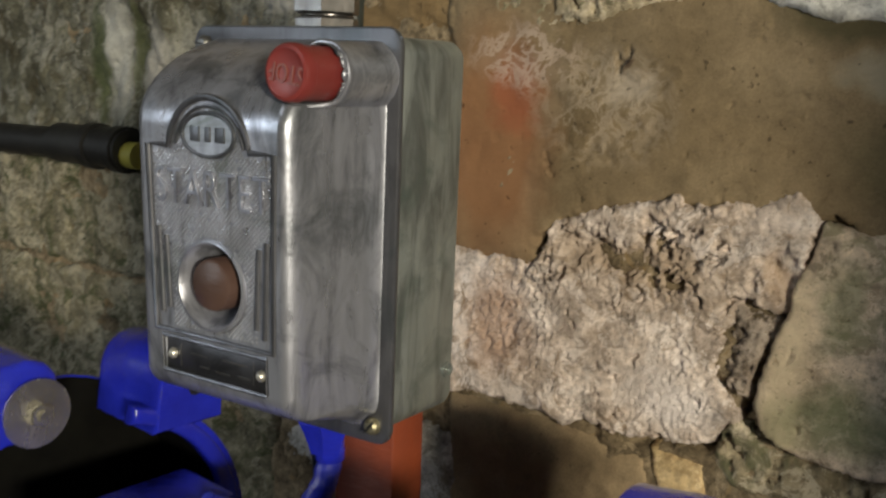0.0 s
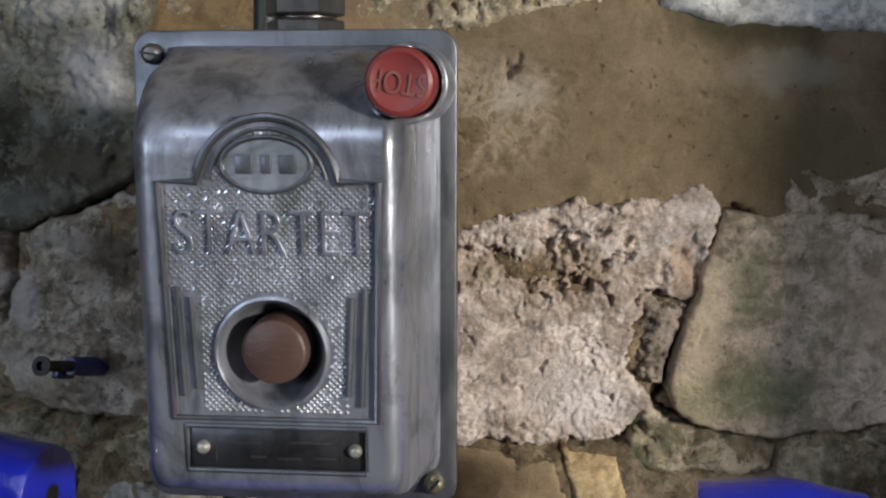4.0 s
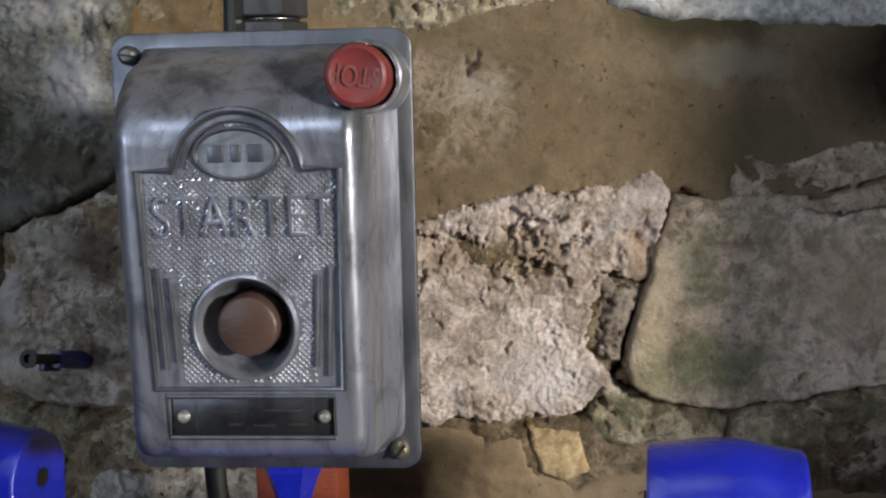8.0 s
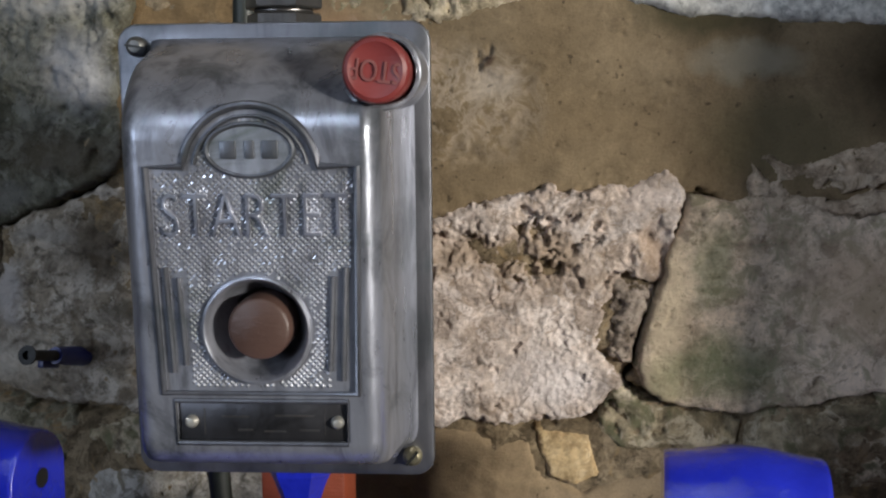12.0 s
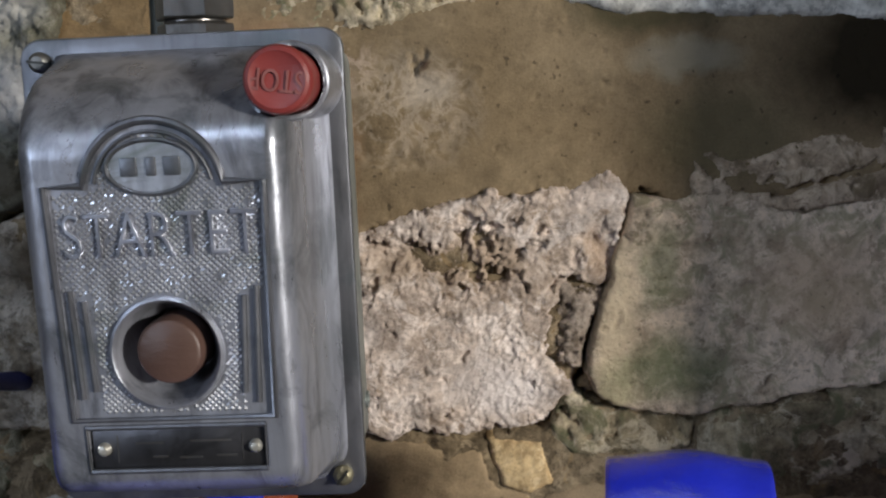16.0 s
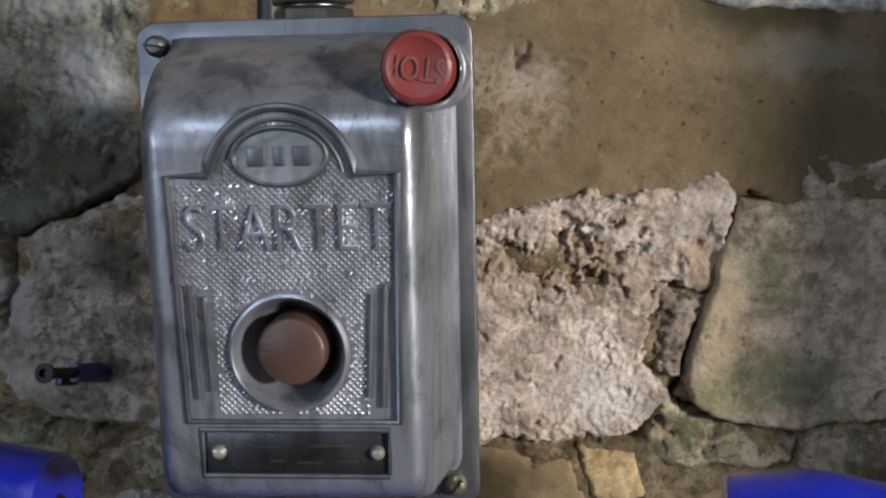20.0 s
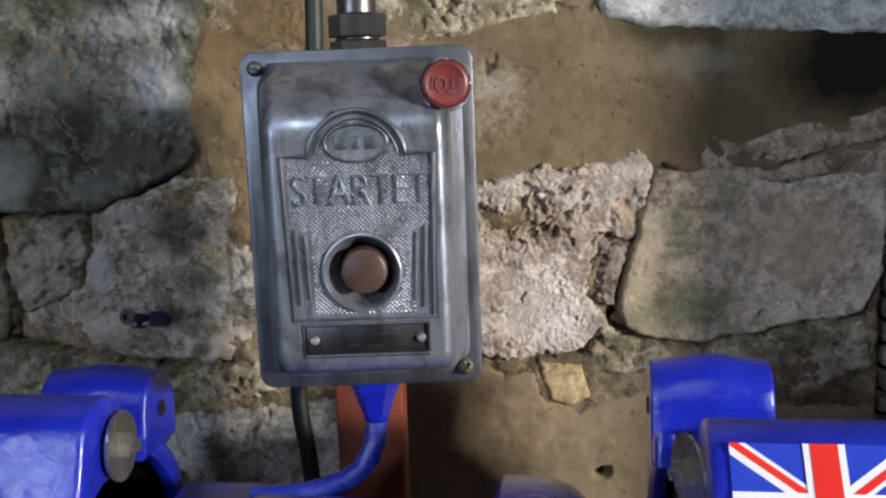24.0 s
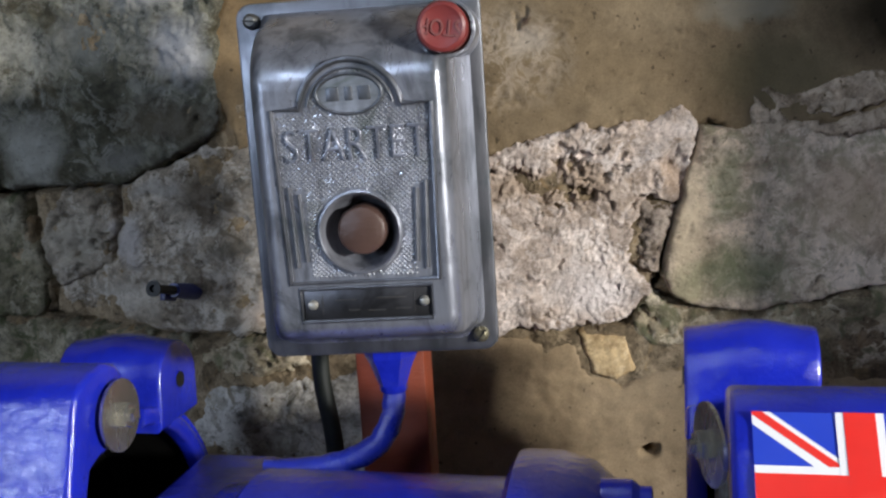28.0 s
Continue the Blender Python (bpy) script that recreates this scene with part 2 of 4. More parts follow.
M_PLASTER = plaster_material("tan sand render", (0.15, 0.112, 0.066), (0.20, 0.15, 0.09), (0.245, 0.187, 0.115), spots=(
    ((0.25, 0.115, 0.052), (-0.020, 0, 1.43), (0.062, 0.2, 0.105), 0.75),
    ((0.30, 0.062, 0.030), (0.000, 0, 1.468), (0.028, 0.2, 0.034), 0.45),
    ((0.40, 0.345, 0.28), (0.083, 0, 1.472), (0.024, 0.2, 0.014), 0.6),
    ((0.05, 0.025, 0.012), (0.0785, 0, 1.4895), (0.004, 0.2, 0.007), 1.0),
    ((0.26, 0.235, 0.18), (0.240, 0, 1.488), (0.040, 0.2, 0.015), 0.7),
    # near-black patch: the shade in the upper right corner, put into the render's colour
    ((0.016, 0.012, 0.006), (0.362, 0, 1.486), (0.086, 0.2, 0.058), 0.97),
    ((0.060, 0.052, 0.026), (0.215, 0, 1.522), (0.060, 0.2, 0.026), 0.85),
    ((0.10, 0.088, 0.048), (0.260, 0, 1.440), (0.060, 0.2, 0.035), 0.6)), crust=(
    ((0.46, 0.385, 0.30), (0.066, 0, 1.462), (0.060, 0.2, 0.044), 0.42),
    ((0.50, 0.40, 0.33), (0.005, 0, 1.492), (0.050, 0.2, 0.026), 0.6)))
M_PLASTER_LOW = plaster_material("brown sand render", (0.19, 0.14, 0.085), (0.26, 0.195, 0.12), (0.33, 0.25, 0.16))
M_OCHRE = plaster_material("ochre mortar strip", (0.13, 0.085, 0.042), (0.20, 0.137, 0.070), (0.29, 0.212, 0.12), bump=1.0)


def cast_metal(name, colour, rough, grime, grime_amount, metal=0.9, smear=0.5):
    n = Nodes(name)
    tone = n.ramp(n.noise(45, 5, 0.6, 0.5), (0.30, tuple(v * 0.78 for v in colour)), (0.65, colour))
    wiped = n.ramp(n.noise(1.0, 6, 0.62, 0.8, (70, 70, 16)), (0.36, tuple(v * 0.50 for v in colour)), (0.50, colour), (0.68, tuple(min(v * 1.22, 0.9) for v in colour)))
    dirt = n.ramp(n.noise(28, 7, 0.68, 1.0), (0.50, (0.0,)), (0.72, (grime_amount,)))
    col = n.mix(dirt, n.mix(smear, tone, wiped), grime)
    speck = n.ramp(n.noise(430, 3, 0.6), (0.24, (0.45,)), (0.31, (1.0,)))
    col = n.mix(0.5, col, n.mix(1.0, col, speck, "MULTIPLY"))
    r = n.ramp(n.noise(1.0, 6, 0.65, 0.6, (60, 60, 22)), (0.30, (rough - 0.10,)), (0.70, (rough + 0.14,)))
    nrm = n.bump(n.noise(38, 4, 0.55), 0.16, 0.003)
    nrm = n.bump(n.noise(380, 5, 0.6), 0.12, 0.0008, nrm)
    return n.finish(col, r, metal, nrm)


M_LID = cast_metal("polished cast aluminium", (0.365, 0.38, 0.435), 0.32, (0.09, 0.105, 0.115), 0.85, 0.70, 0.85)
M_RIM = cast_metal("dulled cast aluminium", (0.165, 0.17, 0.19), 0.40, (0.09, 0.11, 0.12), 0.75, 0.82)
M_BASE = cast_metal("dull cast aluminium", (0.33, 0.36, 0.35), 0.50, (0.13, 0.17, 0.155), 0.7, 0.8, 0.8)
M_KNURL = cast_metal("grimy knurled aluminium", (0.43, 0.445, 0.49), 0.33, (0.11, 0.135, 0.10), 0.8, 0.78)
M_PLATE = cast_metal("tarnished maker's plate", (0.11, 0.11, 0.12), 0.34, (0.03, 0.03, 0.03), 0.8)
M_ZINC = cast_metal("bright zinc plate", (0.72, 0.70, 0.63), 0.25, (0.28, 0.26, 0.20), 0.25, 0.92, 0.0)
M_STEEL = cast_metal("bright zinc steel", (0.76, 0.74, 0.66), 0.30, (0.30, 0.27, 0.19), 0.4, 0.80, 0.2)
M_DULL = cast_metal("dull dark screw steel", (0.07, 0.07, 0.07), 0.60, (0.05, 0.05, 0.045), 0.7)
M_LETTER = cast_metal("raised aluminium letters", (0.40, 0.415, 0.48), 0.36, (0.10, 0.12, 0.10), 0.6, 0.82)
M_DULLSCREW = cast_metal("dull grey screw", (0.24, 0.24, 0.23), 0.45, (0.09, 0.09, 0.08), 0.8)
M_GLAND = cast_metal("dull nickel gland", (0.17, 0.165, 0.16), 0.36, (0.16, 0.12, 0.09), 0.6)
M_BRASS = cast_metal("dirty brass screw", (0.36, 0.33, 0.22), 0.40, (0.08, 0.07, 0.045), 0.8)


def paint_material(name, dark, light, rough, brush=0.3, coat=0.0, stretch=(30, 30, 120), chips=None):
    n = Nodes(name)
    col = n.ramp(n.noise(30, 4, 0.6), (0.3, dark), (0.7, light))
    if chips:
        col = n.mix(n.ramp(n.noise(70, 5, 0.7), (0.68, (0.0,)), (0.71, (0.9,))), col, chips)
    r = n.ramp(n.noise(90, 4, 0.6), (0.3, (rough - 0.06,)), (0.7, (rough + 0.10,)))
    nrm = n.bump(n.noise(3.5, 6, 0.65, 0.5, stretch), brush, 0.0018)
    nrm = n.bump(n.noise(260, 5, 0.65), brush * 0.7, 0.0010, nrm)
    return n.finish(col, r, 0.0, nrm, 0.5, coat)


M_BLUE = paint_material("royal blue gloss paint", (0.010, 0.017, 0.36), (0.015, 0.027, 0.50), 0.15, 0.50, 1.0, (30, 34, 34))
M_RED_BUTTON = paint_material("faded red plastic", (0.135, 0.019, 0.018), (0.20, 0.034, 0.031), 0.40, 0.12)
M_GRIME = paint_material("packed black-green grime", (0.035, 0.040, 0.032), (0.09, 0.10, 0.085), 0.5, 0.4)
M_HOSE = paint_material("worn blue hose paint", (0.012, 0.020, 0.33), (0.03, 0.05, 0.50), 0.28, 0.5, 0.6, (60, 60, 60), (0.30, 0.32, 0.46))
M_RED_WORN = paint_material("worn engraved red plastic", (0.16, 0.045, 0.040), (0.23, 0.085, 0.075), 0.5, 0.12)
M_ORANGE = paint_material("rusty orange paint", (0.15, 0.026, 0.009), (0.23, 0.043, 0.013), 0.55, 0.35, chips=(0.10, 0.045, 0.02))
M_BROWN = paint_material("brown bakelite", (0.064, 0.036, 0.028), (0.100, 0.059, 0.047), 0.36, 0.2)
M_BLACK = paint_material("black rubber", (0.006, 0.006, 0.006), (0.013, 0.013, 0.012), 0.5, 0.15)
M_CABLE = paint_material("dark grey cable sheath", (0.012, 0.015, 0.013), (0.028, 0.034, 0.030), 0.5, 0.15)
M_YELLOW = paint_material("yellow plastic", (0.28, 0.25, 0.04), (0.38, 0.34, 0.07), 0.45, 0.1)
M_FLAG_RED = paint_material("red sticker print", (0.72, 0.022, 0.016), (0.80, 0.035, 0.025), 0.35, 0.03)
M_FLAG_WHITE = paint_material("white sticker print", (0.80, 0.80, 0.81), (0.86, 0.86, 0.87), 0.35, 0.03)
M_FLAG_BLUE = paint_material("blue sticker print", (0.02, 0.05, 0.48), (0.025, 0.06, 0.55), 0.35, 0.03)
M_PLUG = paint_material("blue wall plug plastic", (0.012, 0.018, 0.10), (0.02, 0.03, 0.17), 0.40, 0.1)
M_WHEEL = stone_material("grey grinding wheel", (0.10, 0.105, 0.11), (0.14, 0.145, 0.15), (0.18, 0.185, 0.19), grain=0.6, big=60)
# near black with hardly any specular, for the guard linings
M_INSIDE_BLACK = paint_material("matt black inside", (0.003, 0.003, 0.003), (0.006, 0.006, 0.005), 0.9, 0.2)
M_INSIDE_BLACK.node_tree.nodes["Principled BSDF"].inputs["Specular IOR Level"].default_value = 0.05
M_PIPE = paint_material("grey plastic pipe", (0.34, 0.33, 0.31), (0.46, 0.45, 0.43), 0.45, 0.1)
M_BRICK = stone_material("dark old brick", (0.13, 0.09, 0.07), (0.22, 0.17, 0.135), (0.33, 0.27, 0.22), big=40)
# dark tone chosen to keep the bounce from the room walls low
M_ROOM = plaster_material("dark room wall", (0.055, 0.052, 0.05), (0.085, 0.082, 0.08), (0.12, 0.116, 0.11))
# pale so that the added block throws light back onto the starter
M_BOUNCE = plaster_material("pale bounce surface", (0.34, 0.31, 0.26), (0.46, 0.42, 0.36), (0.56, 0.52, 0.46))
M_CEILING = plaster_material("dark ceiling boards", (0.03, 0.027, 0.024), (0.045, 0.04, 0.035), (0.06, 0.055, 0.05))
M_FLOOR = plaster_material("grey concrete floor", (0.045, 0.042, 0.038), (0.065, 0.062, 0.057), (0.09, 0.086, 0.08))


# ---- building helpers ----
def mesh_object(name, verts, faces, material, smooth=True):
    me = bpy.data.meshes.new(name)
    me.from_pydata([tuple(v) for v in verts], [], [tuple(f) for f in faces])
    me.update()
    me.materials.append(material)
    if smooth:
        me.shade_smooth()
    return new(name, me)


def part(name, bm, material, parent, label="", smooth=35):
    me = bpy.data.meshes.new(name)
    bm.to_mesh(me)
    bm.free()
    me.materials.append(material)
    if smooth:
        me.shade_smooth()
        me.set_sharp_from_angle(angle=radians(smooth))
    ob = new(name, me)
    if parent is not None:
        ob.parent = parent
    if label:
        tagged(ob, label)
    return ob


def thing(name, label, category, at=None, group="", kind=""):
    ob = new(name)
    ob.empty_display_size = 0.05
    if at is not None:
        ob.matrix_world = at
    return tagged(ob, label, category, group, kind)


def adopt(ob, parent, label=""):
    ob.parent = parent
    if label:
        tagged(ob, label)
    return ob


def block(x0, x1, y0, y1, z0, z1, bevel=0.0, seg=2):
    bm = bmesh.new()
    bmesh.ops.create_cube(bm, size=1)
    for v in bm.verts:
        v.co = ((x0 + x1) / 2 + v.co.x * (x1 - x0), (y0 + y1) / 2 + v.co.y * (y1 - y0), (z0 + z1) / 2 + v.co.z * (z1 - z0))
    if bevel:
        bmesh.ops.bevel(bm, geom=bm.edges[:], offset=bevel, segments=seg, affect="EDGES", profile=0.5)
    return bm


AXIS = {"x": Matrix.Rotation(radians(90), 4, "Y"), "y": Matrix.Rotation(radians(90), 4, "X"), "z": Matrix.Identity(4)}


def lathe(profile, at, axis="y", seg=48, sides=None):
    """A turned solid: (radius, height) rows along the axis; "y" runs towards -y."""
    n = sides or seg
    bm = bmesh.new()
    rings = []
    for r, h in profile:
        if r < 1e-6:
            rings.append([bm.verts.new((0, 0, h))])
        else:
            rings.append([bm.verts.new((r * math.cos(2 * math.pi * k / n), r * math.sin(2 * math.pi * k / n), h)) for k in range(n)])
    for a, b in zip(rings, rings[1:]):
        for k in range(n):
            q = (k + 1) % n
            loop = [a[k % len(a)], a[q % len(a)], b[q % len(b)], b[k % len(b)]]
            loop = list(dict.fromkeys(loop))
            if len(loop) > 2:
                bm.faces.new(loop)
    bmesh.ops.recalc_face_normals(bm, faces=bm.faces[:])
    bm.transform(Matrix.Translation(at) @ AXIS[axis])
    return bm


def smooth_path(points, per=10):
    pts = [Vector(p) for p in points]
    pts = [pts[0] * 2 - pts[1], *pts, pts[-1] * 2 - pts[-2]]
    out = []
    for a, b, c, d in zip(pts, pts[1:], pts[2:], pts[3:]):
        for k in range(per):
            t = k / per
            out.append(0.5 * (2 * b + (c - a) * t + (2 * a - 5 * b + 4 * c - d) * t * t + (3 * b - a - 3 * c + d) * t ** 3))
    return out + [pts[-2]]


def tube(points, r, seg=14, closed=False, flat=None, wobble=0.0):
    """A round bar along points; flat squashes it along y; wobble winds a lumpy spiral round it."""
    bm = bmesh.new()
    rings = []
    n = len(points)
    up = Vector((0, -1, 0.001))
    for k, p in enumerate(points):
        ahead = (points[(k + 1) % n] if closed or k + 1 < n else p) - (points[k - 1] if closed or k else p)
        ahead.normalize()
        side = ahead.cross(up).normalized()
        rise = side.cross(ahead).normalized()
        rings.append([bm.verts.new(p + (r + wobble * (math.sin(k * 0.75 + a) + 1.2 * math.sin(k * 0.31 + 2 * a) * math.sin(k * 0.17))) * (math.cos(a) * side + math.sin(a) * rise * (flat or 1))) for a in (2 * math.pi * q / seg for q in range(seg))])
    pairs = list(zip(rings, rings[1:])) + ([(rings[-1], rings[0])] if closed else [])
    for a, b in pairs:
        for q in range(seg):
            bm.faces.new((a[q], a[(q + 1) % seg], b[(q + 1) % seg], b[q]))
    if not closed:
        bm.faces.new(rings[0][::-1]), bm.faces.new(rings[-1])
    bmesh.ops.recalc_face_normals(bm, faces=bm.faces[:])
    return bm


def prism(profile, x0, x1, bevel=0.0, seg=3):
    """A (y, z) outline drawn out along x."""
    bm = bmesh.new()
    a = [bm.verts.new((x0, y, z)) for y, z in profile]
    b = [bm.verts.new((x1, y, z)) for y, z in profile]
    fa, fb = bm.faces.new(a), bm.faces.new(b[::-1])
    for k in range(len(a)):
        q = (k + 1) % len(a)
        bm.faces.new((a[k], b[k], b[q], a[q]))
    bmesh.ops.recalc_face_normals(bm, faces=bm.faces[:])
    if bevel:
        edges = list({e for f in (fa, fb) for e in f.edges})
        bmesh.ops.bevel(bm, geom=edges, offset=bevel, segments=seg, affect="EDGES", profile=0.5)
    return bm


def arc(cx, cz, r, a0, a1, n):
    return [(cx + r * math.cos(radians(a0 + (a1 - a0) * k / n)), cz + r * math.sin(radians(a0 + (a1 - a0) * k / n))) for k in range(n + 1)]


def lettering(name, text, size, depth, material, parent, at, bevel=0.0, space=1.0, width=None, thin=0.0):
    cu = bpy.data.curves.new(name, "FONT")
    cu.body, cu.size, cu.extrude, cu.align_x, cu.align_y = text, size, depth, "CENTER", "CENTER"
    cu.bevel_depth, cu.bevel_resolution, cu.space_character, cu.offset = bevel, 1, space, -thin
    tmp = new("tmp", cu)
    bpy.context.view_layer.update()
    me = bpy.data.meshes.new_from_object(tmp.evaluated_get(bpy.context.evaluated_depsgraph_get()))
    bpy.data.objects.remove(tmp)
    me.materials.clear()
    me.materials.append(material)
    if width:
        xs = [v.co.x for v in me.vertices]
        me.transform(Matrix.Diagonal((width / (max(xs) - min(xs)), 1, 1, 1)))
    ob = new(name, me)
    ob.parent = parent
    ob.matrix_local = at
    return ob


# ---- noise on arrays ----
def lattice(ix, iy, seed):
    h = (ix.astype(np.int64) * 374761393 + iy.astype(np.int64) * 668265263 + seed * 974634777) & 0xFFFFFFFF
    h = ((h ^ (h >> 13)) * 1274126177) & 0xFFFFFFFF
    return ((h ^ (h >> 16)) & 0xFFFF) / 32767.5 - 1.0


def wave(x, y, seed):
    ix, iy = np.floor(x), np.floor(y)
    fx, fy = x - ix, y - iy
    fx, fy = fx * fx * (3 - 2 * fx), fy * fy * (3 - 2 * fy)
    a, b = lattice(ix, iy, seed), lattice(ix + 1, iy, seed)
    c, d = lattice(ix, iy + 1, seed), lattice(ix + 1, iy + 1, seed)
    return (a + (b - a) * fx) * (1 - fy) + (c + (d - c) * fx) * fy


def fractal(x, y, scale, octaves, seed, gain=0.5, ridged=False):
    total, amp, norm = 0, 1.0, 0.0
    for k in range(octaves):
        w = wave(x * scale + 17.3 * k, y * scale - 9.1 * k, seed + k)
        total = total + amp * (1 - 2 * np.abs(w) if ridged else w)
        norm += amp
        amp, scale = amp * gain, scale * 2.03
    return total / norm


def inside(px, pz, outline):
    """Distance to an outline, positive inside it."""
    far, within = np.full(px.shape, 9.0), np.zeros(px.shape, bool)
    for (ax, az), (bx, bz) in zip(outline, outline[1:] + outline[:1]):
        dx, dz = bx - ax, bz - az
        t = np.clip(((px - ax) * dx + (pz - az) * dz) / (dx * dx + dz * dz), 0, 1)
        far = np.minimum(far, np.hypot(px - ax - t * dx, pz - az - t * dz))
        if az != bz:
            within ^= ((az > pz) != (bz > pz)) & (px < (bx - ax) * (pz - az) / (bz - az) + ax)
    return np.where(within, far, -far)


def relief(name, outline, material, parent, seed, face=-0.010, bulge=0.008, edge=0.010, rough=0.004, grain=0.0016, jag=0.003, step=0.0022, pits=(), label="", ridged=False, tilt=(0.0, 0.0), cracks=(), lip=0.003, fall=9.0, freq=110, gain=0.62):
    """A stone or a patch of render: a rough face that falls away into the wall at its outline."""
    xs, zs = [p[0] for p in outline], [p[1] for p in outline]
    gx, gz = np.arange(min(xs) - 0.008, max(xs) + 0.008, step), np.arange(min(zs) - 0.008, max(zs) + 0.008, step)
    px, pz = np.meshgrid(gx, gz, indexing="ij")
    wx = jag * fractal(px, pz, 60, 5, seed + 50, 0.66)
    wz = jag * fractal(px, pz, 60, 5, seed + 70, 0.66)
    d = inside(px + wx, pz + wz, outline)
    h = bulge * (1 - np.exp(-np.maximum(d, 0) / edge)) + rough * fractal(px, pz, 22, 3, seed) + grain * fractal(px + 3 * wx, pz + 3 * wz, freq, 5, seed + 9, gain, ridged) * np.clip(0.55 + 1.5 * fractal(px, pz, 16, 3, seed + 33), 0.12, 1.6)
    h = h + tilt[0] * (px - sum(xs) / len(xs)) + tilt[1] * (pz - sum(zs) / len(zs))
    hollow_depth = np.zeros(px.shape)
    for cx, cz, rx, rz, deep in pits:
        q = np.hypot((px + 2 * wx - cx) / rx, (pz + 2 * wz - cz) / rz)
        hollow_depth = np.maximum(hollow_depth, deep * np.clip(1.35 - q, 0, 1) ** 0.7)
    h = h - hollow_depth
    for line, width, deep in cracks:
        q = np.full(px.shape, 9.0)
        for (ax, az), (bx, bz) in zip(line, line[1:]):
            t = np.clip(((px - ax) * (bx - ax) + (pz - az) * (bz - az)) / ((bx - ax) ** 2 + (bz - az) ** 2), 0, 1)
            q = np.minimum(q, np.hypot(px + wx - ax - t * (bx - ax), pz + wz - az - t * (bz - az)))
        h = h - deep * np.clip(1.4 - q / width, 0, 1) ** 0.6
    h = h + np.minimum(d, 0) * fall - lip * np.exp(-np.maximum(d, 0) / 0.0014)
    py = face - h
    keep = d > -0.007
    index = -np.ones(px.shape, int)
    cell = keep[:-1, :-1] & keep[1:, :-1] & keep[1:, 1:] & keep[:-1, 1:]
    used = np.zeros(px.shape, bool)
    for a, b in ((0, 0), (1, 0), (1, 1), (0, 1)):
        used[a : px.shape[0] - 1 + a, b : px.shape[1] - 1 + b] |= cell
    index[used] = np.arange(used.sum())
    i, j = np.nonzero(cell)
    faces = np.stack([index[i, j], index[i + 1, j], index[i + 1, j + 1], index[i, j + 1]], 1)
    ob = mesh_object(name, np.stack([px[used], py[used], pz[used]], 1), faces.tolist(), material)
    ob.parent = parent
    if label:
        tagged(ob, label)
    return ob


def crumbs(x0, x1, z0, z1, count, seed, size=(0.0016, 0.0055), deep=(0.003, 0.008)):
    """Small uneven hollows scattered over a part of a face."""
    rng = random.Random(seed)
    return tuple((rng.uniform(x0, x1), rng.uniform(z0, z1), rng.uniform(*size), rng.uniform(*size) * 0.7, rng.uniform(*deep)) for _ in range(count))


# ---- the room ----
def slab(name, x0, x1, y0, y1, z0, z1, material, label, category="wall"):
    ob = part(name, block(x0, x1, y0, y1, z0, z1), material, None, smooth=0)
    return tagged(ob, label, category, kind="structure")


# floor, ceiling and outer walls are unseen, toned dark to limit bounce and reflections
slab("floor", -2.2, 2.6, -3.4, 0.55, -0.10, 0.0, M_FLOOR, "grey concrete workshop floor", "floor")
slab("ceiling", -2.2, 2.6, -3.4, 0.55, 2.60, 2.70, M_CEILING, "dark timber ceiling", "ceiling")
slab("wall_south", -2.2, 2.6, -3.5, -3.4, 0.0, 2.60, M_ROOM, "unseen dark plastered end wall of the workshop")
slab("wall_west", -2.3, -2.2, -3.5, 0.55, 0.0, 2.60, M_ROOM, "unseen dark plastered side wall")
slab("wall_east", 2.6, 2.7, -3.5, 0.55, 0.0, 2.60, M_ROOM, "unseen dark plastered side wall")
slab("wall_recess", 0.39, 2.6, 0.45, 0.55, 0.0, 2.60, M_ROOM, "dark wall at the back of a recess")
# unseen block added: its edge shades the wall, its pale face bounces light
slab("shade_block", 0.534, 0.85, -0.28, 0.45, 0.0, 2.60, M_BOUNCE, "unseen block added to shade the wall beside the recess")
wall = slab("wall_north", -2.2, 0.392, 0.030, 0.45, 0.0, 2.60, M_MORTAR, "old rubble stone wall with patches of tan render")

CRACKS = (
    ([(0.2075, 1.407), (0.1995, 1.380), (0.1868, 1.335), (0.1752, 1.291), (0.168, 1.280)], 0.0022, 0.024),
    ([(0.168, 1.279), (0.190, 1.271), (0.250, 1.261), (0.320, 1.277), (0.380, 1.283)], 0.0017, 0.018),
    ([(0.168, 1.279), (0.150, 1.256), (0.100, 1.248)], 0.0028, 0.018),
    ([(-0.80, 1.380), (-0.370, 1.379), (-0.258, 1.379), (-0.2255, 1.391), (-0.185, 1.408)], 0.0020, 0.020),
    ([(-0.262, 1.376), (-0.262, 1.350), (-0.276, 1.314)], 0.0025, 0.018),
    ([(-0.338, 1.376), (-0.338, 1.332), (-0.328, 1.298), (-0.330, 1.270)], 0.0022, 0.014),
    ([(-0.335, 1.270), (-0.262, 1.257), (-0.205, 1.246), (-0.150, 1.248)], 0.0030, 0.018),
    ([(0.214, 1.407), (0.225, 1.400), (0.250, 1.398)], 0.0018, 0.014))
relief("mortar", [(-0.85, 0.95), (0.39, 0.95), (0.39, 1.72), (-0.85, 1.72)], M_MORTAR, wall, 3, face=-0.0045, bulge=0.002, pits=((0.1630, 1.1505, 0.005, 0.005, 0.020),), rough=0.006, grain=0.0045, step=0.0028, cracks=CRACKS, label="crumbling brown bedding mortar")

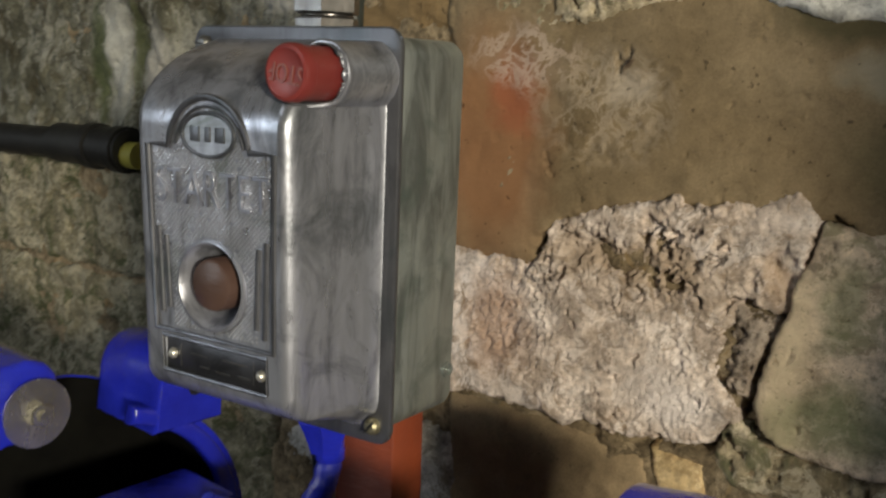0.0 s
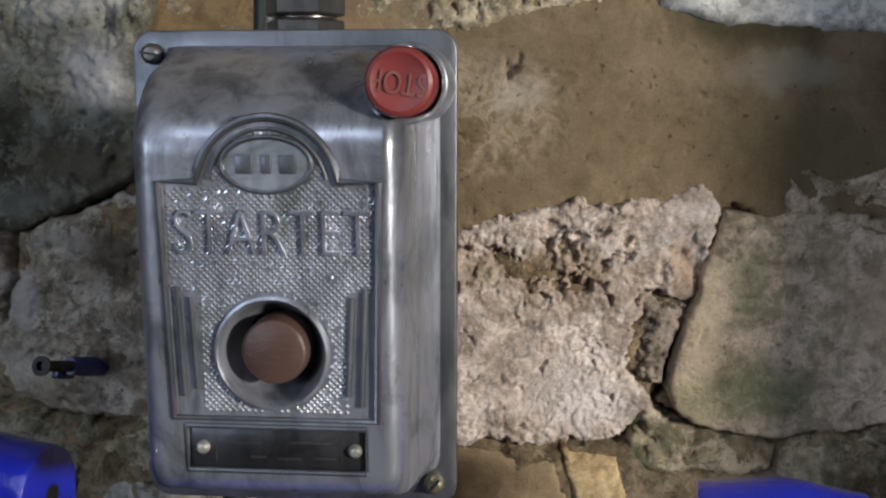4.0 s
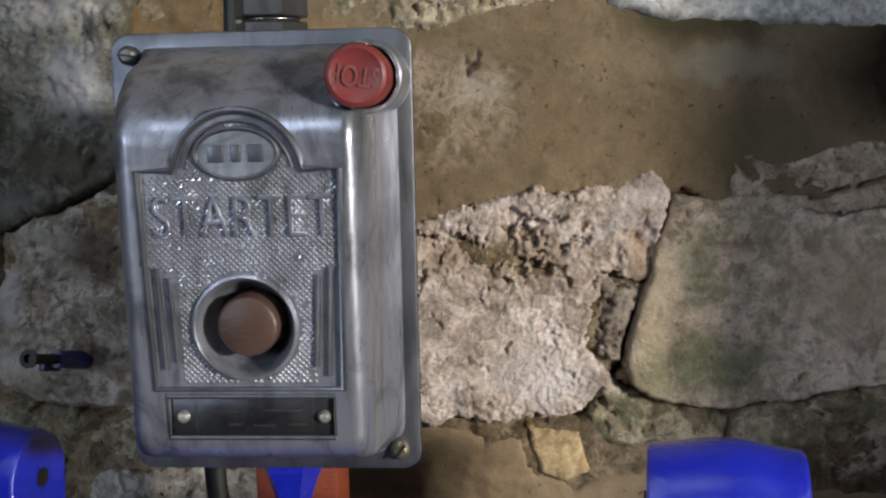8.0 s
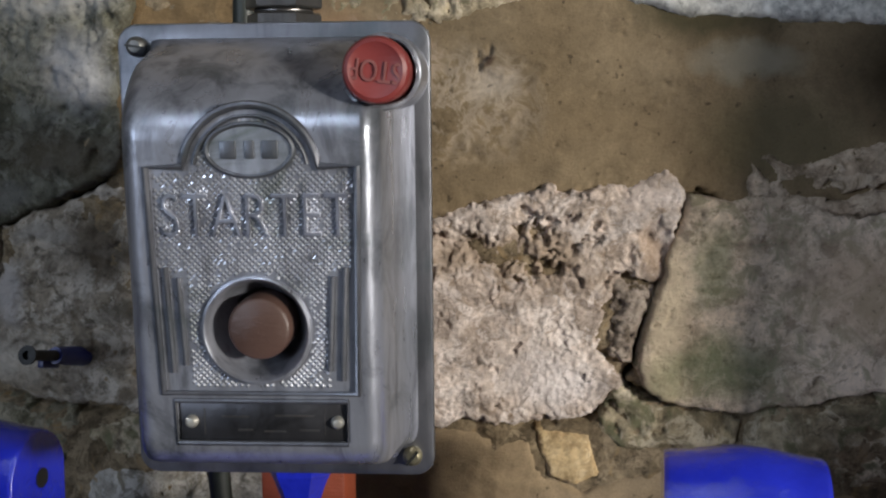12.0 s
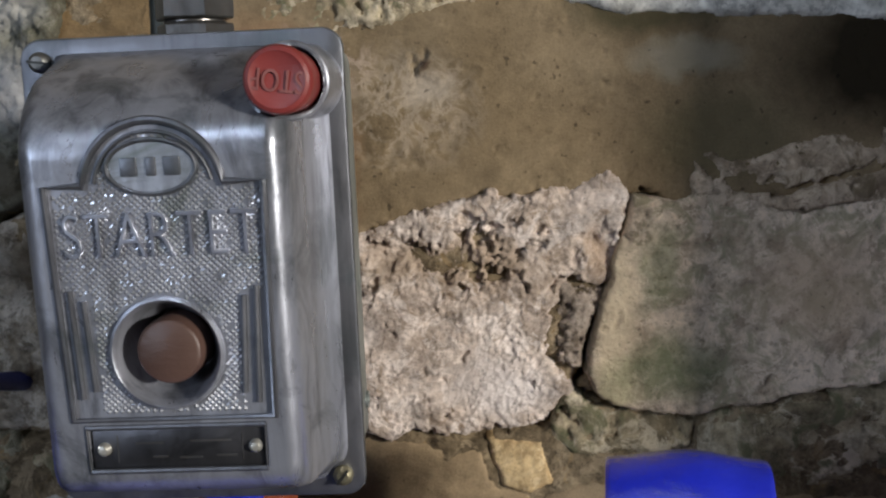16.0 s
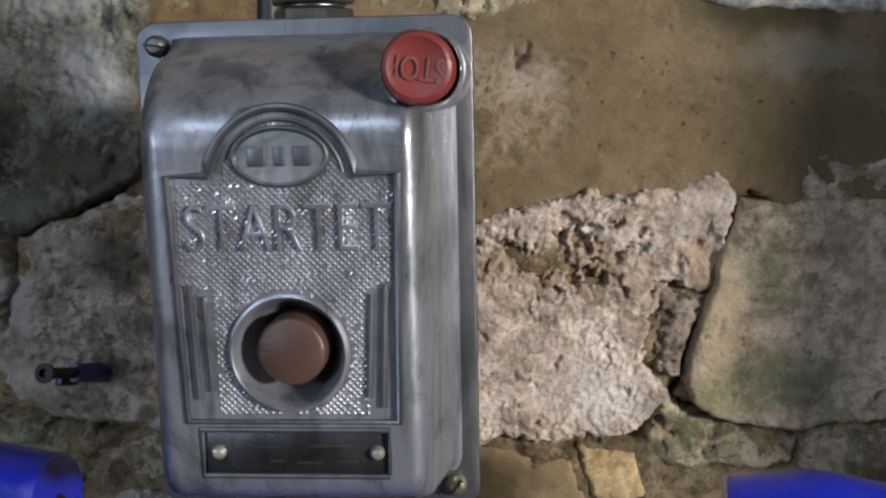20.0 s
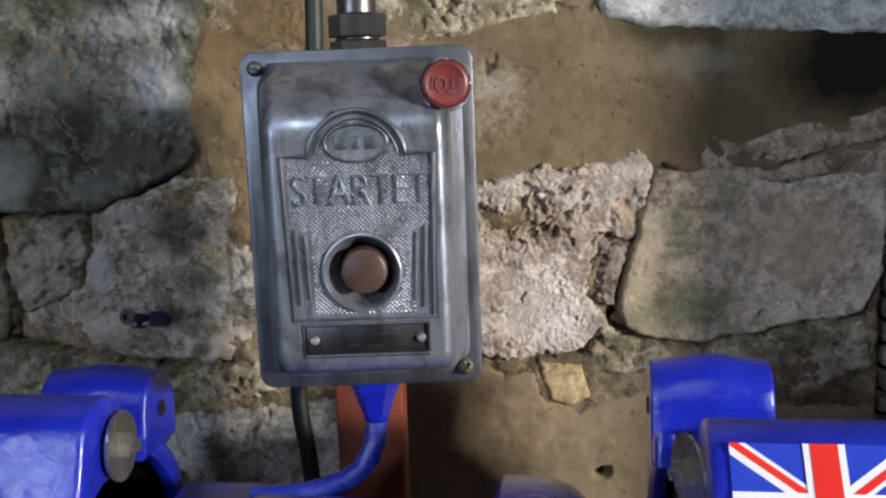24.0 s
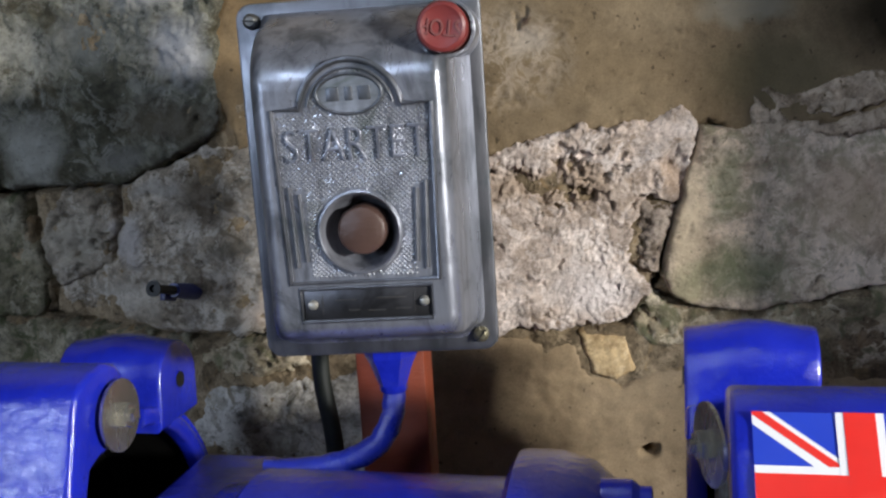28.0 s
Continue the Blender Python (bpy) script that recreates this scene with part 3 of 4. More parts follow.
UPPER_LEFT = [(-0.80, 1.386), (-0.37, 1.382), (-0.258, 1.381), (-0.226, 1.3925), (-0.185, 1.4095), (-0.163, 1.420), (-0.163, 1.470), (-0.150, 1.530), (-0.155, 1.68), (-0.80, 1.68)]
relief("stone", UPPER_LEFT, M_STONE_GREY, wall, 11, -0.0125, 0.003, 0.003, 0.012, 0.0040, 0.006, 0.0018, ridged=True, gain=0.68, lip=0.0015, pits=crumbs(-0.60, -0.17, 1.40, 1.55, 70, 16, (0.0012, 0.006), (0.002, 0.006)), label="large grey stone stained with green and brown lichen")
relief("stone", [(-0.325, 1.300), (-0.336, 1.335), (-0.310, 1.373), (-0.266, 1.376), (-0.263, 1.350), (-0.276, 1.315), (-0.300, 1.300)], M_STONE_BUFF, wall, 23, -0.007, 0.002, 0.003, 0.011, 0.0055, 0.010, lip=0.001, fall=4, ridged=True, pits=crumbs(-0.33, -0.27, 1.305, 1.37, 30, 17))
relief("stone", [(-0.78, 1.272), (-0.78, 1.376), (-0.345, 1.374), (-0.340, 1.330), (-0.331, 1.300), (-0.340, 1.272)], M_STONE_MOSS, wall, 31, -0.009, 0.002, 0.003, 0.010, 0.0045, 0.007, lip=0.001, fall=4, ridged=True, pits=crumbs(-0.56, -0.35, 1.28, 1.37, 60, 18))
relief("stone", [(-0.258, 1.3785), (-0.226, 1.3895), (-0.186, 1.4065), (-0.130, 1.410), (-0.112, 1.390), (-0.112, 1.265), (-0.150, 1.252), (-0.200, 1.250), (-0.260, 1.263), (-0.316, 1.276), (-0.322, 1.295), (-0.268, 1.318)],
       M_STONE_BUFF, wall, 47, -0.008, 0.002, 0.003, 0.013, 0.0050, 0.007, 0.0018, gain=0.68, lip=0.0015, fall=6, ridged=True, label="brownish grey stone with a broken anchor in it", pits=((-0.165, 1.335, 0.03, 0.014, 0.006), (-0.235, 1.29, 0.02, 0.01, 0.004)) + crumbs(-0.31, -0.12, 1.26, 1.39, 60, 15, (0.0012, 0.005), (0.002, 0.006)))
relief("stone", [(-0.205, 1.236), (-0.170, 1.246), (-0.118, 1.246), (-0.105, 1.225), (-0.150, 1.213), (-0.195, 1.216)], M_STONE_TAN, wall, 53, -0.007, 0.002, 0.003, 0.010, 0.005, 0.010, pits=crumbs(-0.20, -0.11, 1.215, 1.245, 16, 10), ridged=True)
relief("stone", [(-0.200, 1.208), (-0.150, 1.206), (-0.100, 1.218), (-0.045, 1.215), (-0.030, 1.130), (-0.100, 1.095), (-0.200, 1.105), (-0.222, 1.160)], M_STONE_ASH, wall, 59, -0.006, 0.005, 0.008, 0.010, 0.0045, 0.010, pits=crumbs(-0.20, -0.04, 1.10, 1.21, 30, 9))
relief("stone", [(-0.78, 1.262), (-0.340, 1.265), (-0.262, 1.252), (-0.212, 1.240), (-0.232, 1.180), (-0.240, 1.06), (-0.78, 1.06)], M_STONE_MOSS, wall, 61, -0.008, 0.002, 0.003, 0.011, 0.0050, 0.008, lip=0.001, fall=4, ridged=True, pits=crumbs(-0.40, -0.22, 1.10, 1.255, 60, 19))
relief("stone", [(0.158, 1.277), (0.178, 1.2725), (0.205, 1.2625), (0.246, 1.2585), (0.238, 1.238), (0.172, 1.230), (0.150, 1.244)], M_STONE_TAN, wall, 67, -0.006, 0.003, 0.005, 0.008, 0.0050, 0.010, pits=crumbs(0.155, 0.24, 1.235, 1.27, 16, 12))
relief("stone", [(0.250, 1.2590), (0.290, 1.2660), (0.320, 1.2755), (0.376, 1.2815), (0.386, 1.240), (0.330, 1.212), (0.270, 1.218), (0.246, 1.236)], M_STONE_TAN, wall, 71, -0.0065, 0.003, 0.005, 0.008, 0.0050, 0.008, pits=crumbs(0.25, 0.38, 1.215, 1.27, 20, 13))
relief("stone", [(0.113, 1.246), (0.148, 1.243), (0.152, 1.231), (0.157, 1.216), (0.140, 1.209), (0.123, 1.213), (0.117, 1.228)], M_STONE_YELLOW, wall, 73, -0.009, 0.0022, 0.0016, 0.003, 0.0016, 0.004, 0.0012, label="small yellow sandstone chip")
PALE = [(-0.06, 1.356), (-0.004, 1.357), (0.019, 1.355), (0.031, 1.386), (0.063, 1.396), (0.111, 1.408), (0.162, 1.413), (0.194, 1.421), (0.2052, 1.409), (0.1985, 1.380), (0.1905, 1.353), (0.163, 1.352), (0.156, 1.330), (0.153, 1.300), (0.163, 1.291), (0.166, 1.277), (0.146, 1.257), (0.09, 1.250), (-0.06, 1.250)]
relief("stone", PALE, M_STONE_WHITE, wall, 79, -0.0112, 0.003, 0.002, 0.006, 0.0036, 0.008, 0.0011, lip=0.001, freq=165, gain=0.70, label="bright rough limestone block with a flaked face",
       pits=((0.1255, 1.359, 0.006, 0.004, 0.014), (0.167, 1.318, 0.011, 0.026, 0.0045), (0.08, 1.368, 0.03, 0.008, 0.005), (0.185, 1.375, 0.010, 0.018, 0.006), (0.055, 1.372, 0.012, 0.010, 0.005)) + crumbs(0.02, 0.15, 1.348, 1.390, 46, 5) + crumbs(0.154, 0.180, 1.292, 1.350, 46, 6, (0.0016, 0.005), (0.003, 0.008)) + crumbs(0.02, 0.20, 1.383, 1.412, 30, 20, (0.0010, 0.003), (0.001, 0.004)) + crumbs(0.02, 0.16, 1.26, 1.35, 30, 7, (0.001, 0.003), (0.002, 0.004)))
relief("stone", [(0.148, 1.392), (0.165, 1.410), (0.194, 1.422), (0.2055, 1.410), (0.199, 1.397), (0.180, 1.384), (0.160, 1.381)], M_STONE_WHITE, wall, 81, -0.0128, 0.002, 0.003, 0.004, 0.0030, 0.007, 0.0013, lip=0.001, ridged=True, label="pale flake of limestone")
relief("stone", [(0.157, 1.3505), (0.1895, 1.3505), (0.1840, 1.333), (0.1742, 1.296), (0.156, 1.298), (0.159, 1.328)], M_RUBBLE, wall, 82, -0.0105, 0.0015, 0.003, 0.006, 0.0060, 0.008, 0.0014, ridged=True, lip=0.001, pits=crumbs(0.155, 0.19, 1.296, 1.35, 34, 26, (0.0012, 0.004), (0.002, 0.006)), label="crumbling grey-brown rubble in the joint")
GREEN = [(0.2075, 1.405), (0.2005, 1.380), (0.1875, 1.335), (0.1760, 1.292), (0.183, 1.277), (0.21, 1.266), (0.25, 1.263), (0.285, 1.269), (0.32, 1.279), (0.372, 1.285), (0.388, 1.320), (0.388, 1.404), (0.34, 1.406), (0.30, 1.402), (0.26, 1.411), (0.235, 1.404)]
relief("stone", GREEN, M_STONE_GREEN, wall, 83, -0.0115, 0.0015, 0.002, 0.005, 0.0026, 0.004, 0.0018, gain=0.68, lip=0.0008, pits=crumbs(0.19, 0.38, 1.28, 1.40, 40, 21, (0.001, 0.003), (0.001, 0.004)), label="mottled green and buff stone block")
relief("stone", [(0.236, 1.396), (0.244, 1.404), (0.246, 1.428), (0.256, 1.432), (0.266, 1.427), (0.293, 1.430), (0.319, 1.439), (0.345, 1.446), (0.388, 1.450), (0.388, 1.398)], M_STONE_BROWN, wall, 89, -0.0142, 0.0015, 0.004, 0.006, 0.0030, 0.006, 0.0014, ridged=True, lip=0.0006, fall=3.0,
       cracks=(([(0.2465, 1.430), (0.260, 1.417), (0.280, 1.409), (0.301, 1.406), (0.321, 1.412), (0.350, 1.419), (0.388, 1.424)], 0.0020, 0.014),), pits=crumbs(0.25, 0.38, 1.405, 1.44, 24, 22, (0.001, 0.003), (0.001, 0.004)), label="broken brown rubble stone let into the render")
relief("stone", [(0.165, 1.524), (0.204, 1.515), (0.248, 1.513), (0.289, 1.509), (0.336, 1.506), (0.388, 1.504), (0.388, 1.66), (0.15, 1.66)], M_STONE_KEYSTONE, wall, 97, -0.012, 0.004, 0.003, 0.006, 0.0024, 0.004, label="chalky white stone above the render")
relief("stone", [(-0.04, 1.492), (0.0, 1.504), (0.035, 1.512), (0.065, 1.517), (0.10, 1.523), (0.13, 1.530), (0.145, 1.66), (-0.04, 1.66)], M_STONE_TAN, wall, 101, -0.0105, 0.002, 0.003, 0.008, 0.0036, 0.010, ridged=True, lip=0.001, pits=crumbs(-0.03, 0.12, 1.51, 1.56, 50, 24))
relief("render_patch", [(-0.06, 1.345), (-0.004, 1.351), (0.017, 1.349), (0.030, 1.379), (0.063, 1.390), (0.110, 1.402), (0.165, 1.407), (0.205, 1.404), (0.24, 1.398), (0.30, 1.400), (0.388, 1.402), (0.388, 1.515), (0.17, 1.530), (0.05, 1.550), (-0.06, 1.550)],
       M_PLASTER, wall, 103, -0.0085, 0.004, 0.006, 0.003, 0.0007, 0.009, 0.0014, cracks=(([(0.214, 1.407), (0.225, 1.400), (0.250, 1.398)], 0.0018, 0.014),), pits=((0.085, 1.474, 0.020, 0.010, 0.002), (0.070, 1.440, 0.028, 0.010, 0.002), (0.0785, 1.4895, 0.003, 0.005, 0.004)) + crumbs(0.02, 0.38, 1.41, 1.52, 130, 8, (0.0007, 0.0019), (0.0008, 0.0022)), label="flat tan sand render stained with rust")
relief("render_patch", [(0.0, 1.246), (0.06, 1.246), (0.11, 1.238), (0.12, 1.214), (0.145, 1.204), (0.2, 1.224), (0.26, 1.210), (0.388, 1.208), (0.388, 1.00), (-0.05, 1.00), (-0.05, 1.246)], M_PLASTER_LOW, wall, 107, -0.0065, 0.004, 0.006, 0.004, 0.001, 0.004,
       pits=((0.1630, 1.1505, 0.005, 0.005, 0.022),), label="brown sand render with a drilled hole")
relief("render_patch", [(-0.168, 1.60), (-0.168, 1.42), (-0.150, 1.398), (-0.128, 1.33), (-0.118, 1.245), (-0.045, 1.245), (-0.045, 1.60)], M_OCHRE, wall, 109, -0.0075, 0.003, 0.010, 0.009, 0.0042, 0.010, 0.0016, freq=150, gain=0.68, label="ochre mortar strip behind the starter")

# bricks at the edge of the recess
pier_low = slab("recess_sill", 0.394, 0.534, 0.06, 0.45, 0.0, 1.325, M_MORTAR, "low brick sill of the dark recess")
for row in range(15):
    z = 1.030 + row * 0.0205
    for k in range(2):
        x = 0.396 + 0.088 * k - 0.030 * (row % 2) * k
        part("brick", block(x, x + 0.084 - 0.030 * (row % 2) * (1 - k), 0.004 * (row % 3), 0.07, z, z + 0.0155, 0.003), M_BRICK, pier_low)

# ---- the starter ----
CX, CY, CZ = 0.0036, -0.2217, 1.4012
starter = thing("motor_starter", "cast aluminium motor starter box with red stop button", "starter box", pose(CX, CY, CZ, -1.2, -0.35, 3.5))


def round_rect(w, h, r, n=8):
    pts = []
    for cx, cz, a in ((w - r, h - r, 0), (-w + r, h - r, 90), (-w + r, -h + r, 180), (w - r, -h + r, 270)):
        pts += arc(cx, cz, r, a, a + 90, n)
    return pts


def plate(outline, y0, y1, bevel=0.0):
    """An (x, z) outline with thickness along y."""
    bm = bmesh.new()
    a = [bm.verts.new((x, y0, z)) for x, z in outline]
    b = [bm.verts.new((x, y1, z)) for x, z in outline]
    fa, fb = bm.faces.new(a), bm.faces.new(b[::-1])
    for k in range(len(a)):
        q = (k + 1) % len(a)
        bm.faces.new((a[k], b[k], b[q], a[q]))
    bmesh.ops.recalc_face_normals(bm, faces=bm.faces[:])
    if bevel:
        bmesh.ops.bevel(bm, geom=list({e for f in (fa, fb) for e in f.edges}), offset=bevel, segments=2, affect="EDGES", profile=0.5)
    return bm


part("base", plate(round_rect(0.0628, 0.0975, 0.010), 0.0022, 0.0608, 0.003), M_BASE, starter, "dull grey cast back box")
part("gasket", plate(round_rect(0.0640, 0.0980, 0.010), 0.0008, 0.0026), M_BLACK, starter)
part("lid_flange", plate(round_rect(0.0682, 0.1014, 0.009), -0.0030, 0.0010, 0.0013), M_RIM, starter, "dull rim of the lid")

# the domed lid, as a height over the rim
BORE = (0.0026, -0.0212, 0.0205)
LEFT, RIGHT, PANEL_LOW, PANEL_TOP, ARCH_X, ARCH_V, ARCH_R = -0.0379, 0.0440, -0.0470, 0.0432, 0.0029, 0.0402, 0.0264
TRAY_U, TRAY_V, STOP, TAPER = 0.0032, -0.0590, (0.0518, 0.0788), 0.0020


def face_height(v):
    return 0.0567 + 0.0344 * v


def in_panel(u, v):
    inset = TAPER * (PANEL_TOP - v) / 0.09
    return ((u > LEFT + inset) & (u < RIGHT - inset) & (v < PANEL_TOP) & (v > PANEL_LOW)) | ((np.hypot(u - ARCH_X, v - ARCH_V) < ARCH_R) & (v > ARCH_V))


def flank(d, w, top=0.80):
    """A steep, nearly flat flank over the distance w, eased into the rim below and rounded above."""
    a = np.clip(d / w, 0, 1)
    foot = np.clip(a / 0.22, 0, 1)
    low = 0.10 * foot ** 2.2
    mid = 0.10 + (top - 0.10) * np.clip((a - 0.22) / 0.34, 0, 1)
    b = np.clip((a - 0.56) / 0.44, 0, 1)
    return np.where(a < 0.22, low, np.where(a < 0.56, mid, top + (1 - top) * np.sqrt(1 - (1 - b) ** 2.0)))


def lid_height(u, v, carved=True):
    a = np.clip((0.0948 - v) / 0.043, 0, 1)
    shoulder = np.clip(1 - (1 - a) ** 2.1, 0, 1) ** 0.74
    p = flank(u + 0.0612, 0.0205) * flank(0.0628 - u, 0.0178) * shoulder * flank(v + 0.0968, 0.0290, 0.74)
    for cu, cv in ((0.0583, -0.0918), (-0.0593, 0.0917)):
        p = p * np.sqrt(np.clip((np.hypot(u - cu, v - cv) - 0.0058) / 0.0080, 0, 1))
    h = p * face_height(v)
    boss = np.hypot(u - STOP[0], v - STOP[1])
    h = np.maximum(h, 0.0438 * np.sqrt(1 - (1 - np.clip((0.0154 - boss) / 0.0032, 0, 1)) ** 2))
    flat = in_panel(u, v)
    h = np.where(flat, np.maximum(h, face_height(v)) - 0.0010, h)
    tray = (np.abs(u - TRAY_U) < 0.0345) & (np.abs(v - TRAY_V) < 0.0088)
    h = np.where(tray, np.maximum(h, face_height(v)) - 0.0024, h)
    return np.where(boss < 0.0131, np.minimum(h, 0.026), h) if carved else h


us, vs = np.linspace(-0.0636, 0.0675, 304), np.linspace(-0.0970, 0.0970, 420)
uu, vv = np.meshgrid(us, vs, indexing="ij")
hh = lid_height(uu, vv)
hh[1:-1, 1:-1] = (hh[1:-1, 1:-1] * 2 + hh[:-2, 1:-1] + hh[2:, 1:-1] + hh[1:-1, :-2] + hh[1:-1, 2:]) / 6
hollow = np.hypot(uu - BORE[0], vv - BORE[1]) < BORE[2] + 0.0004
i, j = np.nonzero(~(hollow[:-1, :-1] & hollow[1:, :-1] & hollow[1:, 1:] & hollow[:-1, 1:]))
n = len(vs)
faces = np.stack([i * n + j, (i + 1) * n + j, (i + 1) * n + j + 1, i * n + j + 1], 1)
adopt(mesh_object("lid", np.stack([uu.ravel(), -0.002 - hh.ravel(), vv.ravel()], 1), faces.tolist(), M_LID), starter, "domed polished cast lid")

DEPTH = 0.002


def on_face(u, v, lift=0.0):
    return Vector((u, -DEPTH - face_height(v) - lift, v))


# raised border round the panel, side ribs, and the frame of the plate
foot = math.degrees(math.asin((PANEL_TOP - ARCH_V) / ARCH_R))
corner = [(LEFT, PANEL_TOP)] + [(ARCH_X + ARCH_R * math.cos(radians(a)), ARCH_V + ARCH_R * math.sin(radians(a))) for a in np.linspace(180 - foot, foot, 26)] + [(RIGHT, PANEL_TOP)]
border = [(LEFT + TAPER, PANEL_LOW), *corner, (RIGHT - TAPER, PANEL_LOW)]
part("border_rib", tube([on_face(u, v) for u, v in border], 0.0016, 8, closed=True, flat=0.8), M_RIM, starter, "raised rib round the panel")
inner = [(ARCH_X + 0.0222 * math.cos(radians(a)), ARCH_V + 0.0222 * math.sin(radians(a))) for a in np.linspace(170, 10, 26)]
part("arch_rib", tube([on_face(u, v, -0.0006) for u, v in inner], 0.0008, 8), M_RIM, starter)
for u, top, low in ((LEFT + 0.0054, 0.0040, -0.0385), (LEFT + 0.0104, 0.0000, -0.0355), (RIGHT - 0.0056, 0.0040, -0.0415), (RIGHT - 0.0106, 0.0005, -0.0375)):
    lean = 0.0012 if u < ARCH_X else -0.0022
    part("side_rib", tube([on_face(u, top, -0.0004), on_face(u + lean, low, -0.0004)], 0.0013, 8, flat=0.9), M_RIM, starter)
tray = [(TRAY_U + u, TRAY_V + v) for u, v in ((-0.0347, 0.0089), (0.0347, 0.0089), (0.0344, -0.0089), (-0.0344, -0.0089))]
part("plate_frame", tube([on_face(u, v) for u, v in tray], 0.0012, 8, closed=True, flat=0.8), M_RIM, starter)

# diamond knurling on the panel, over a ground dark with grime
OVAL_U, OVAL_V = 0.0028, 0.0495
verts, faces = [], []
pitch = 0.00178
c45 = math.sqrt(0.5)
for a in range(-72, 73):
    for b in range(-72, 73):
        u, v = (a + b) * c45 * pitch + 0.004, (a - b) * c45 * pitch
        inset = 0.002 + TAPER * (PANEL_TOP - v) / 0.09
        if not (LEFT + inset < u < RIGHT - inset and PANEL_LOW + 0.002 < v < ARCH_V + ARCH_R):
            continue
        if v > PANEL_TOP - 0.002 and math.hypot(u - ARCH_X, v - ARCH_V) > 0.0213:
            continue
        if math.hypot(u - BORE[0], v - BORE[1]) < BORE[2] + 0.0025 or math.hypot((u - OVAL_U) / 0.0176, (v - OVAL_V) / 0.0109) < 1.0:
            continue
        if v < 0.002 and (u < LEFT + 0.0135 or u > RIGHT - 0.0135):
            continue
        if random.random() < 0.045:
            continue
        worn = 0.00075 * (0.6 + 0.4 * random.random()) if random.random() > 0.07 else 0.0002
        k, q = len(verts), pitch * c45 * 0.93
        for du, dv in ((q, 0), (0, q), (-q, 0), (0, -q)):
            verts.append(on_face(u + du, v + dv, -0.0010))
        verts.append(on_face(u, v, worn - 0.0010))
        faces += [(k + 1, k, k + 4), (k + 2, k + 1, k + 4), (k + 3, k + 2, k + 4), (k, k + 3, k + 4)]
ground = in_panel(uu, vv) & ~hollow
gi, gj = np.nonzero(ground[:-1, :-1] & ground[1:, :-1] & ground[1:, 1:] & ground[:-1, 1:])
adopt(mesh_object("panel_ground", np.stack([uu.ravel(), -0.0009 - face_height(vv).ravel(), vv.ravel()], 1), np.stack([gi * n + gj, (gi + 1) * n + gj, (gi + 1) * n + gj + 1, gi * n + gj + 1], 1).tolist(), M_GRIME), starter, "dark grime between the knurls")
knurl = adopt(mesh_object("knurling", verts, faces, M_KNURL, smooth=False), starter, "diamond knurled ground of the panel")
knurl["kind"] = "stuff"

tilt_back = math.degrees(math.atan(0.0344))


def front_at(u, v, lift, turn=0.0):
    return pose(u, -DEPTH - face_height(v) - lift, v, 90 + tilt_back, 0, 0) @ pose(0, 0, 0, 0, 0, turn)


lettering("raised_letters", "STARTET", 0.0248, 0.0009, M_LETTER, starter, front_at(0.0043, 0.0236, -0.0004), 0.0003, 1.0, 0.0735, 0.00055)

# oval badge with plain bars in place of the maker's letters
oval = [(OVAL_U + 0.0167 * math.cos(a), OVAL_V + 0.0100 * math.sin(a)) for a in (2 * math.pi * k / 40 for k in range(40))]
part("oval_rib", tube([on_face(u, v, -0.0004) for u, v in oval], 0.0010, 8, closed=True), M_RIM, starter)
part("badge_ground", plate([(OVAL_U + 0.0163 * math.cos(k * 0.157), OVAL_V + 0.0096 * math.sin(k * 0.157)) for k in range(40)], -DEPTH - face_height(OVAL_V) + 0.0004, -DEPTH - face_height(OVAL_V) + 0.003), M_KNURL, starter)
for u, w in ((-0.0082, 0.0062), (0.0001, 0.0038), (0.0080, 0.0062)):
    part("badge_bar", block(OVAL_U + u - w / 2, OVAL_U + u + w / 2, -DEPTH - face_height(OVAL_V) - 0.0003, -DEPTH - face_height(OVAL_V) + 0.0012, OVAL_V - 0.0034, OVAL_V + 0.0036, 0.0005), M_RIM, starter)

# the start button in its bore
bx, bz = BORE[0], BORE[1]
top = DEPTH + face_height(bz)
part("bore", lathe([(0.0222, top - 0.0012), (0.0218, top + 0.0008), (0.0208, top + 0.0012), (0.0198, top + 0.0002), (0.0188, top - 0.0040), (0.0166, top - 0.0105), (0.0142, top - 0.0145), (0.0136, top - 0.030), (0.0, top - 0.030)], (bx, 0, bz)), M_LID, starter, "turned bore with a bright lip")
part("start_button", lathe([(0.0, top + 0.0024), (0.0108, top + 0.0022), (0.0120, top + 0.0014), (0.0127, top - 0.0004), (0.0127, top - 0.030)], (bx + 0.0012, 0, bz + 0.0009)), M_BROWN, starter, "worn brown bakelite start button")
# the stop button
sx, sz, rise = *STOP, 0.0625
ring = [(sx + 0.0141 * math.cos(a), sz + 0.0141 * math.sin(a)) for a in (2 * math.pi * k / 48 for k in range(48))]
rise_at = [float(lid_height(np.array(u), np.array(v), False)) for u, v in ring]
for _ in range(8):
    rise_at = [(rise_at[k - 1] + rise_at[k] + rise_at[(k + 1) % 48]) / 3 for k in range(48)]
part("stop_collar", tube([Vector((u, -DEPTH - h + 0.0002, v)) for (u, v), h in zip(ring, rise_at)], 0.0013, 10, closed=True), M_LID, starter)
stop = part("stop_button", lathe([(0.0, rise - 0.0012), (0.0080, rise - 0.0010), (0.0104, rise), (0.0118, rise - 0.0006), (0.0127, rise - 0.0022), (0.0127, rise - 0.0062), (0.0121, rise - 0.0070), (0.0120, 0.024)], (sx, 0, sz)), M_RED_BUTTON, starter, "faded red mushroom stop button")
